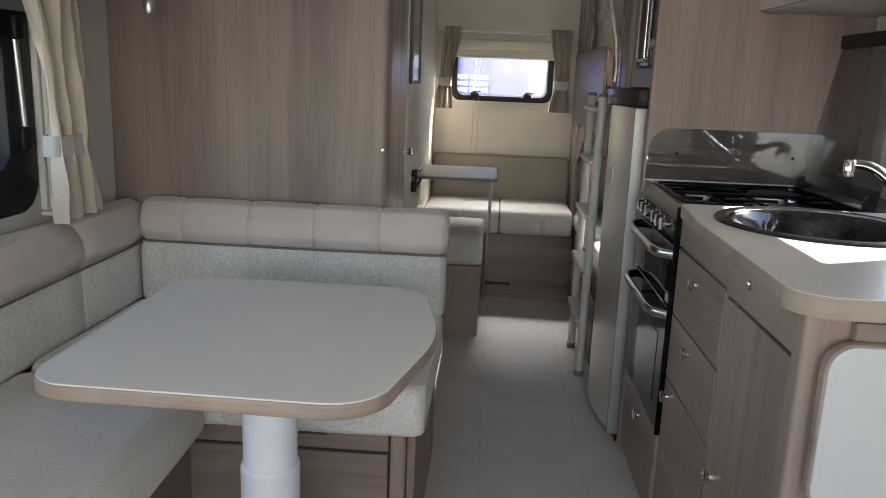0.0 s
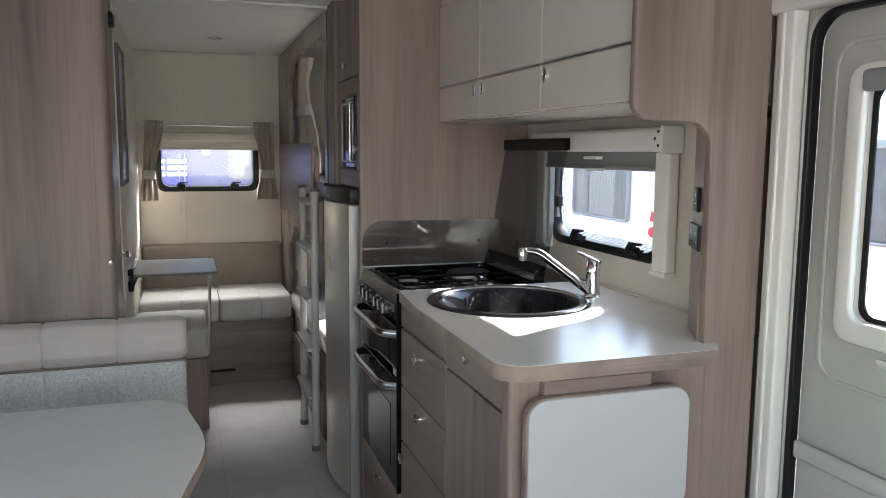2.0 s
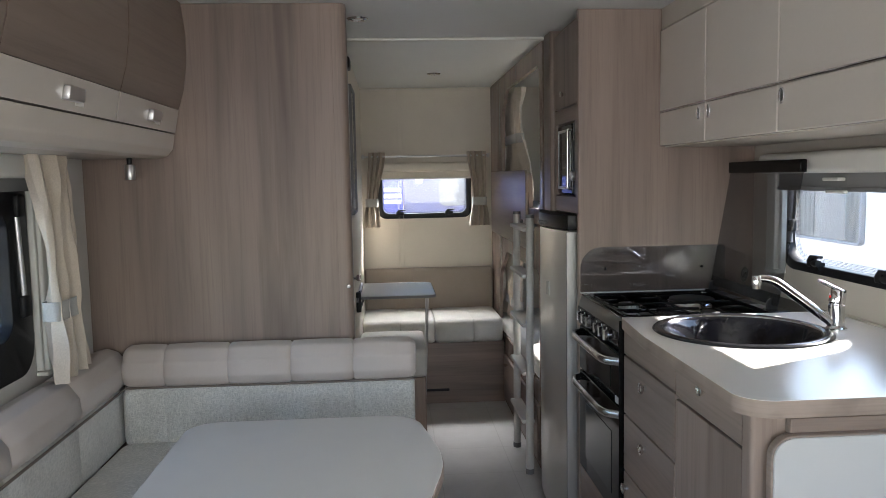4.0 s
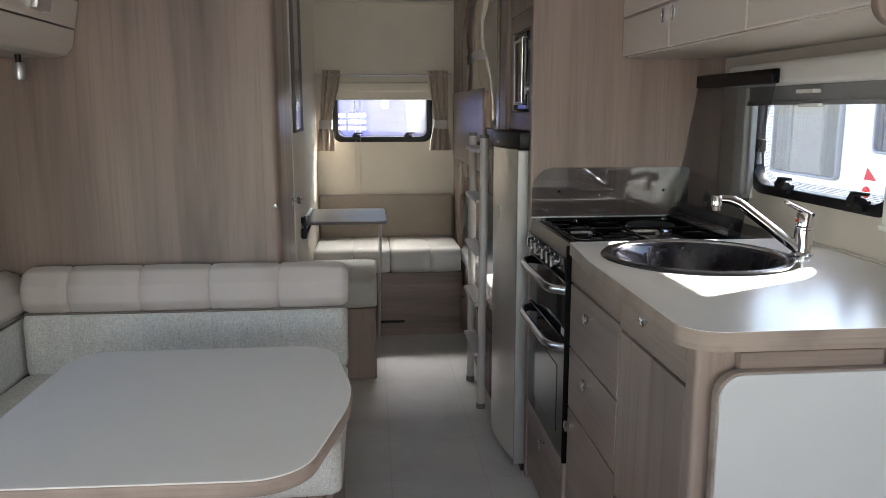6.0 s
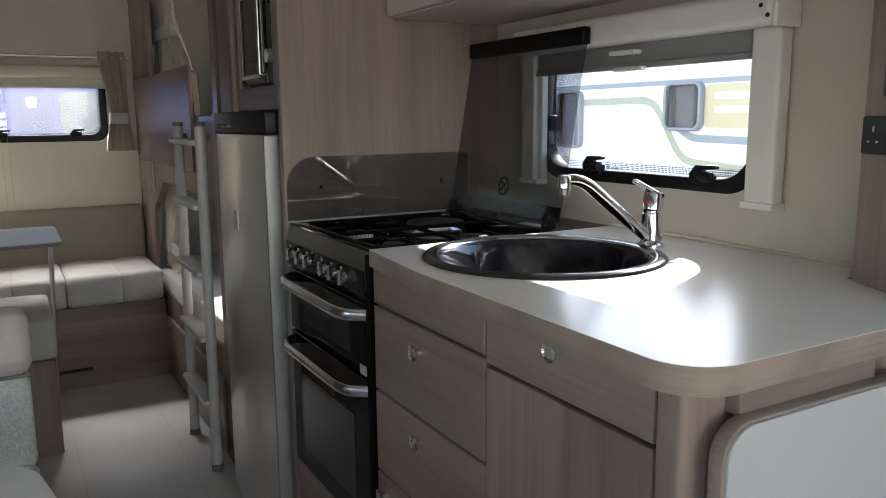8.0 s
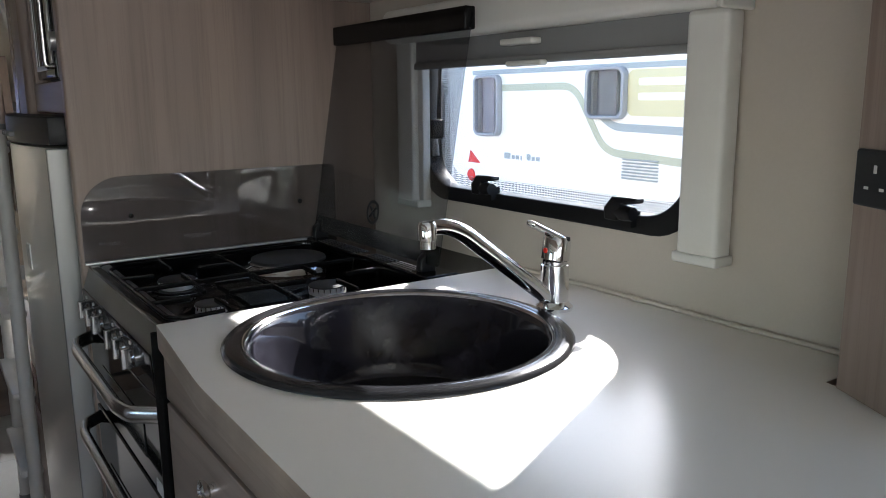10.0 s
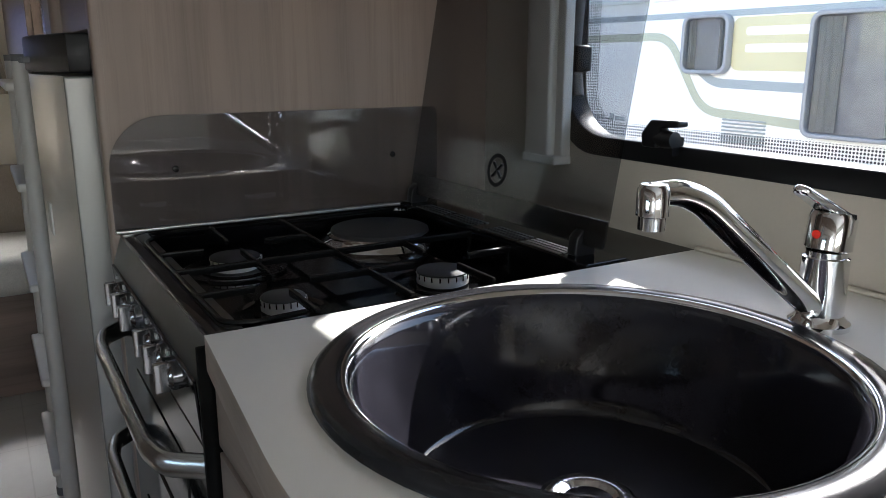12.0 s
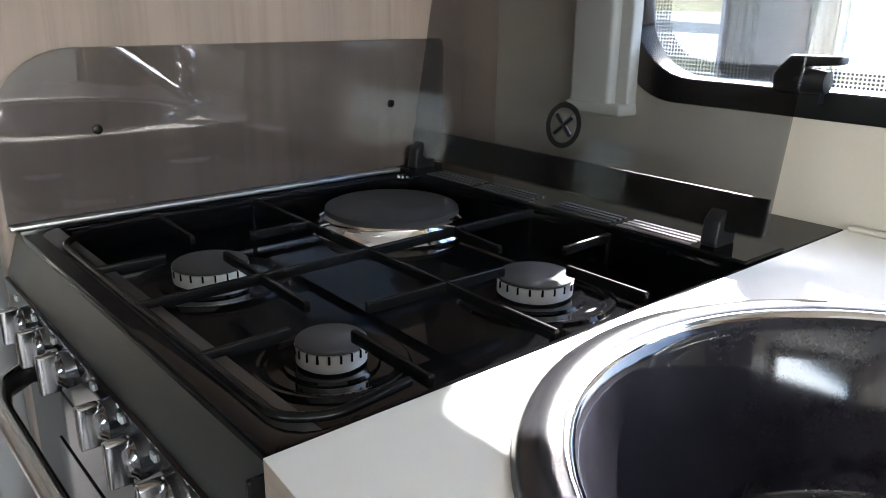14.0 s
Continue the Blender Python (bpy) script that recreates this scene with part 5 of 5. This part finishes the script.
part("foot", lathe([(0.0, 0.0), (0.15, 0.0), (0.15, 0.006), (0.075, 0.018), (0.06, 0.03), (0.0, 0.03)], (PX, PY, 0), "z", 40), GALV, TB)

# curtain beside the dinette window
curtain("window_curtain", "beige tied-back curtain beside the dinette window", CURTAIN, (XL + 0.062, 0, 0), (0, 1, 0), (1, 0, 0), (1.42, 2.285, 2.515), (0.802, 2.345, 2.585), (0.995, 2.365, 2.520), 3, 0.030)

# ---- rear dinette ----
RB = thing("rear_bench", (0.4, 5.0, 0), "rear bench with pale cushions and a taupe back panel", "bench", "rear seating")
part("base", box((-0.045, 4.735, 0.0), (0.785, 4.755, 0.364), 0.002), WOODX, RB)
part("base_top", box((-0.045, 4.755, 0.345), (0.785, YR - 0.002, 0.3645), 0.001), WOODX, RB)
sprof = rounded([(4.695, 0.366), (4.695, 0.502), (5.22, 0.496), (5.22, 0.366)], 0.04, 4)
part("seat", loft(sprof, padded(-0.043, 0.375, (0.17,), 0.02, 0.006, 0.004), ALONG_X), SEAT_FAB, RB, "pale seat cushion", 60)
part("seat", loft(sprof, padded(0.38, 0.775, (0.60,), 0.02, 0.006, 0.004), ALONG_X), SEAT_FAB, RB, "pale seat cushion", 60)
part("backrest", box((-0.044, 5.205, 0.47), (0.785, YR - 0.003, 0.755), 0.018, 3), TAUPE_FAB, RB, "taupe padded back panel")
part("vent", box((0.30, 4.728, 0.075), (0.455, 4.7352, 0.090), 0.002), BLACK_PLASTIC, RB, "black floor-level vent slot")
SB = thing("rear_side_bench", (0.15, 4.3, 0), "small rear side bench with pale cushion on a wooden box", "bench", "rear seating")
part("box", box((-0.045, 4.02, 0.0), (0.284, 4.52, 0.345), 0.003), WOOD, SB)
part("box_panel", box((0.281, 4.025, 0.0), (0.289, 4.515, 0.340), 0.002), WOODY, SB)
part("seat", loft(rounded([(4.01, 0.347), (4.01, 0.488), (4.53, 0.488), (4.53, 0.347)], 0.03, 4), padded(-0.043, 0.295, (), 0.022, 0.005, 0.004), ALONG_X), SEAT_FAB, SB, "pale seat cushion", 60)
RT = thing("fold_out_table", (0.18, 4.2, 0.76), "small white fold-out wall table with one steel leg", "table")
part("top", prism(rounded(rect(-0.030, 4.10, 0.348, 4.585), [0.01, 0.04, 0.04, 0.01], 6), "z", 0.732, 0.750, 0.004), FLAP_TOP, RT, "white tabletop")
part("edge", prism(rounded(rect(-0.033, 4.097, 0.351, 4.588), [0.01, 0.04, 0.04, 0.01], 6), "z", 0.7335, 0.746, 0.001), RUBBER, RT, "grey table edging")
part("leg", tube([(0.325, 4.50, 0.732), (0.305, 4.68, 0.0)], 0.0095, 12), ALU, RT, "thin steel leg")
part("bracket", box((-0.046, 4.03, 0.68), (-0.022, 4.06, 0.78), 0.004), BLACK_PLASTIC, RT)
part("bracket_arm", tube([(-0.030, 4.045, 0.69), (-0.012, 4.20, 0.732)], 0.006, 8), BLACK_PLASTIC, RT)
part("bracket_arm", tube([(-0.030, 4.045, 0.78), (-0.030, 4.25, 0.755)], 0.005, 8), BLACK_PLASTIC, RT)
part("wall_rail", box((-0.046, 4.03, 0.725), (-0.031, 4.60, 0.755), 0.003), ALU, RT)
CR = thing("curtain_rod", (0.38, YR - 0.065, 1.46), "thin steel curtain rod over the rear window", "curtain rod")
part("rod", tube([(-0.044, YR - 0.068, 1.470), (0.770, YR - 0.068, 1.470)], 0.0068, 10), ALU, CR)
for x in (-0.035, 0.764):
    part("bracket", box((x - 0.006, YR - 0.075, 1.457), (x + 0.006, YR - 0.002, 1.484), 0.003), ALU, CR)
curtain("window_curtain", "taupe tied-back curtain on the rod beside the rear window", CURTAIN_DARK, (0, YR - 0.062, 0), (1, 0, 0), (0, -1, 0), (1.497, -0.002, 0.104), (1.025, -0.040, 0.065), (1.18, -0.018, 0.050), 3, 0.026)
curtain("window_curtain", "taupe tied-back curtain on the rod beside the rear window", CURTAIN_DARK, (0, YR - 0.062, 0), (1, 0, 0), (0, -1, 0), (1.497, 0.620, 0.742), (1.025, 0.630, 0.762), (1.18, 0.662, 0.742), 3, 0.026)

# ---- bunks ----
BU = thing("bunk_unit", (1.1, 4.4, 0), "built-in bunk beds behind a taupe board with two openings", "bunk beds")
up_open = rounded([(3.630, 1.182), (3.905, 1.182), (3.935, 1.345), (4.78, 1.345), (4.78, 1.70), (4.60, 1.815), (3.630, 1.815)], [0.05, 0.03, 0.03, 0.02, 0.10, 0.10, 0.07], 6)
lo_open = rounded([(3.66, 0.40), (4.96, 0.40), (4.92, 0.74), (4.62, 0.905), (3.66, 0.905)], [0.05, 0.05, 0.12, 0.12, 0.06], 7)
part("front_board", prism(rect(3.572, 0.0, YR - 0.002, ZC - 0.001), "x", 0.790, 0.810, 0.0, [up_open, lo_open]), WOOD_SHEEN, BU, "taupe ash-look bunk front")
part("guard_board", prism(rounded([(3.918, 0.985), (5.18, 0.985), (5.18, 1.362), (3.918, 1.362)], [0.02, 0.02, 0.02, 0.035], 6), "x", 0.776, 0.7895, 0.003), WOODY_SHEEN, BU, "upper bunk guard board")
part("upper_base", box((0.811, 3.58, 1.02), (XR - 0.002, YR - 0.002, 1.05), 0.002), WOODY, BU)
part("upper_mattress", box((0.815, 3.585, 1.052), (XR - 0.004, YR - 0.004, 1.17), 0.03, 3), SEAT_FAB, BU, "pale bunk mattress")
part("lower_base", box((0.811, 3.58, 0.30), (XR - 0.002, YR - 0.002, 0.33), 0.002), WOODY, BU)
part("lower_mattress", box((0.80, 3.585, 0.332), (XR - 0.004, 5.25, 0.47), 0.03, 3), SEAT_FAB, BU, "pale bunk mattress")
dwr = part("drawer_front", box((0.776, 3.66, 0.03), (0.790, 4.70, 0.295), 0.004), WOODY, BU, "locker door under the bunk")
part("knob", lathe([(0.006, 0.0), (0.006, -0.010), (0.010, -0.014), (0.010, -0.018), (0.0, -0.02)], (0.776, 4.55, 0.262), "x", 14), CHROME, dwr)
part("end_board", box((0.812, 3.572, 0.0), (XR - 0.002, 3.582, ZC - 0.001), 0.001), CREAM, BU)
curtain("bunk_curtain", "beige tied-back curtain inside the upper bunk opening", CURTAIN, (0.885, 0, 0), (0, -1, 0), (-1, 0, 0), (1.82, -4.98, -4.50), (1.215, -4.95, -4.18), (1.545, -5.00, -4.57), 4, 0.026, group="bunk curtains")
curtain("bunk_curtain", "beige tied-back curtain inside the lower bunk opening", CURTAIN, (0.885, 0, 0), (0, -1, 0), (-1, 0, 0), (0.925, -4.98, -4.50), (0.476, -5.10, -4.62), (0.585, -5.04, -4.63), 4, 0.026, group="bunk curtains")

LA = thing("bunk_ladder", (0.745, 3.8, 0), "aluminium bunk ladder with flat treads leaning on the bunk board", "ladder")
near0, near1 = Vector((0.731, 3.604, 0.0)), Vector((0.740, 3.612, 1.150))
far0, far1 = Vector((0.731, 3.955, 0.0)), Vector((0.740, 3.963, 1.150))
for a, b in ((near0, near1), (far0, far1)):
    st = part("stile", tube([a + (b - a) * 0.01, b], 0.0175, 16), LADDER, LA, "round aluminium stile")
    part("foot", tube([a, a + (b - a) * 0.02], 0.0195, 16), RUBBER, st)
    part("cap", tube([b, b + (b - a) * 0.012], 0.0185, 16), RUBBER, st)
    part("bracket", tube([b - (b - a) * 0.03, b - (b - a) * 0.03 + Vector((0.03, 0, 0))], 0.008, 10), RUBBER, st)
for f in (0.205, 0.395, 0.585, 0.775, 0.955):
    p, q = near0 + (near1 - near0) * f, far0 + (far1 - far0) * f
    part("tread", box((p.x - 0.034, p.y, p.z - 0.008), (p.x + 0.022, q.y, p.z + 0.010), 0.005), LADDER, LA)

# ---- outside ----
NB = thing("neighbour_caravan", (5.3, 3.2, -0.55), "white touring caravan with olive and yellow stripes parked alongside", "caravan")
NX = 4.30
part("body", prism(rounded([(-0.5, -0.2), (9.4, -0.2), (9.6, 0.3), (9.4, 1.5), (9.0, 2.0), (0.2, 2.0), (-0.4, 1.4)], [0.1, 0.1, 0.2, 0.3, 0.3, 0.3, 0.3], 6), "x", NX, NX + 2.1, 0.02), CV_WHITE, NB, "white caravan shell")
part("skirt", box((NX + 0.03, -0.3, -0.35), (NX + 2.05, 9.2, -0.2), 0.02), CV_GREY, NB)
part("roof_rail", box((NX - 0.02, 0.2, 1.49), (NX + 0.001, 9.0, 1.53), 0.006), CV_WHITE, NB)
for y0, y1, z0, z1 in ((4.785, 5.119, 1.069, 1.400), (3.70, 4.292, 0.765, 1.385), (6.03, 6.34, 0.92, 1.38), (6.79, 7.90, 0.66, 1.36), (1.2, 2.6, 0.75, 1.4)):
    wn = part("window", prism(rounded(rect(y0, z0, y1, z1), 0.06, 6), "x", NX - 0.050, NX + 0.001, 0.006, [rounded(rect(y0 + 0.022, z0 + 0.022, y1 - 0.022, z1 - 0.022), 0.045, 6)[::-1]]), CV_FRAME, NB, "grey framed caravan window")
    # flat grey board on the closed shell: the dim room is painted as colour
    part("dim_interior_board", box((NX - 0.006, y0 + 0.02, z0 + 0.02), (NX - 0.003, y1 - 0.02, z1 - 0.02)), CV_GLASS2, wn)
    wide = (y1 - y0) * (0.24 if y1 - y0 > 0.4 else 0.16)
    for a, b in ((y0 + 0.03, y0 + 0.03 + wide), (y1 - 0.03 - wide, y1 - 0.03)):
        folds = [(a + (b - a) * k / 12, NX - 0.016 - 0.006 * math.sin(k * 1.9)) for k in range(13)]
        bm = bmesh.new()
        rows = [[bm.verts.new((q, p, z)) for p, q in folds] for z in (z0 + 0.03, z1 - 0.03)]
        for k in range(12):
            bm.faces.new((rows[0][k], rows[0][k + 1], rows[1][k + 1], rows[1][k]))
        bmesh.ops.solidify(bm, geom=bm.faces[:], thickness=0.002)
        part("window_curtain", bm, TIE, wn, "grey curtain behind the pane")
    pn = part("pane", prism(rounded(rect(y0 + 0.018, z0 + 0.018, y1 - 0.018, z1 - 0.018), 0.045, 6), "x", NX - 0.046, NX - 0.042), ACRYL, wn)
    pn.visible_shadow = False


def ribbon(name, pts, width, mat, x=None):
    """A vinyl stripe on the neighbour's side, laid along a line."""
    x = x or NX - 0.003
    p = [Vector(q) for q in pts]
    up, dn = [], []
    for i, q in enumerate(p):
        d = (p[min(i + 1, len(p) - 1)] - p[max(i - 1, 0)]).normalized()
        nn = Vector((-d.y, d.x)) * width / 2
        up.append(tuple(q + nn))
        dn.append(tuple(q - nn))
    part(name, prism(up + dn[::-1], "x", x, NX + 0.001), mat, NB)


def arcline(pts, r, seg=6):
    return [(p.x, p.y) for p in bend([(a, b, 0) for a, b in pts], r, seg)]


ribbon("stripe", arcline([(6.3, 1.28), (5.26, 1.285), (4.97, 0.86), (4.3, 0.82), (2.5, 0.82)], 0.12), 0.05, CV_GREEN)
ribbon("stripe", arcline([(6.4, 1.40), (4.0, 1.40), (0.5, 1.40)], 0.1), 0.035, CV_GREY)
ribbon("stripe", arcline([(5.02, 1.10), (4.9, 1.02), (3.0, 0.98), (0.8, 0.95)], 0.12), 0.05, CV_GREY)
part("yellow_panel", prism(rounded(rect(1.0, 1.09, 4.79, 1.375), 0.05), "x", NX - 0.002, NX + 0.001), CV_YELLOW, NB, "yellow graphic panel")
for z in (1.21, 1.30):
    part("white_bar", prism(rounded(rect(1.0, z - 0.022, 4.70, z + 0.022), 0.02), "x", NX - 0.004, NX + 0.001), CV_WHITE, NB)
for i, (a, b) in enumerate(((6.00, 5.93), (5.91, 5.88), (5.865, 5.83), (5.81, 5.795), (5.74, 5.70), (5.685, 5.655), (5.64, 5.60))):
    part("lettering_bar", box((NX - 0.003, b, 0.755), (NX + 0.001, a, 0.80 if i in (0, 4) else 0.785)), CV_GREY, NB, "unreadable grey lettering")
for k in range(7):
    part("vent_slat", box((NX - 0.012, 4.52, 0.695 + 0.020 * k), (NX + 0.001, 4.81, 0.705 + 0.020 * k), 0.003), CV_GREY, NB)
part("wheel", lathe([(0.0, -0.06), (0.30, -0.06), (0.33, -0.02), (0.33, 0.10)], (NX + 0.03, 2.6, -0.22), "x", 32), BLACK_PLASTIC, NB, "dark caravan wheel")
part("reflector", lathe([(0.0, -0.012), (0.045, -0.01), (0.05, 0.001)], (NX, 6.42, 0.60), "x", 24), RED, NB, "round red reflector")
part("emblem", prism([(6.30, 0.70), (6.46, 0.70), (6.43, 0.80)], "x", NX - 0.004, NX + 0.001), RED, NB, "small red emblem")

BV = thing("blue_van", (0.2, 8.6, -0.55), "violet-blue van parked behind the caravan", "van")
part("body", prism(rounded([(-2.2, -0.25), (2.3, -0.25), (2.3, 1.9), (-2.2, 1.9)], 0.2, 6), "y", 8.0, 9.9, 0.05), BLUE_PALE, BV, "pale blue van body")
part("panel", prism(rounded(rect(-0.35, 0.6, 0.27, 1.45), 0.06), "y", 7.985, 8.001), BLUE, BV, "dark blue panel")
for z in (1.22, 1.16, 1.10):
    for x0, x1 in ((-0.09, 0.05), (0.07, 0.24)):
        part("lettering_bar", box((x0, 7.978, z - 0.018), (x1, 7.986, z + 0.018)), CV_WHITE, BV, "unreadable white lettering")
part("window", prism(rounded(rect(0.385, 1.28, 0.46, 1.36), 0.02), "y", 7.985, 8.001), CV_WHITE, BV, "bright window")
part("window", prism(rounded(rect(0.62, 1.05, 1.2, 1.40), 0.06), "y", 7.985, 8.001), CV_GLASS2, BV)
part("tyre", lathe([(0.0, -0.02), (0.28, -0.02), (0.31, 0.02), (0.31, 0.2)], (-1.4, 8.0, -0.25), "y", 28), BLACK_PLASTIC, BV)
part("tyre", lathe([(0.0, -0.02), (0.28, -0.02), (0.31, 0.02), (0.31, 0.2)], (1.6, 8.0, -0.25), "y", 28), BLACK_PLASTIC, BV)
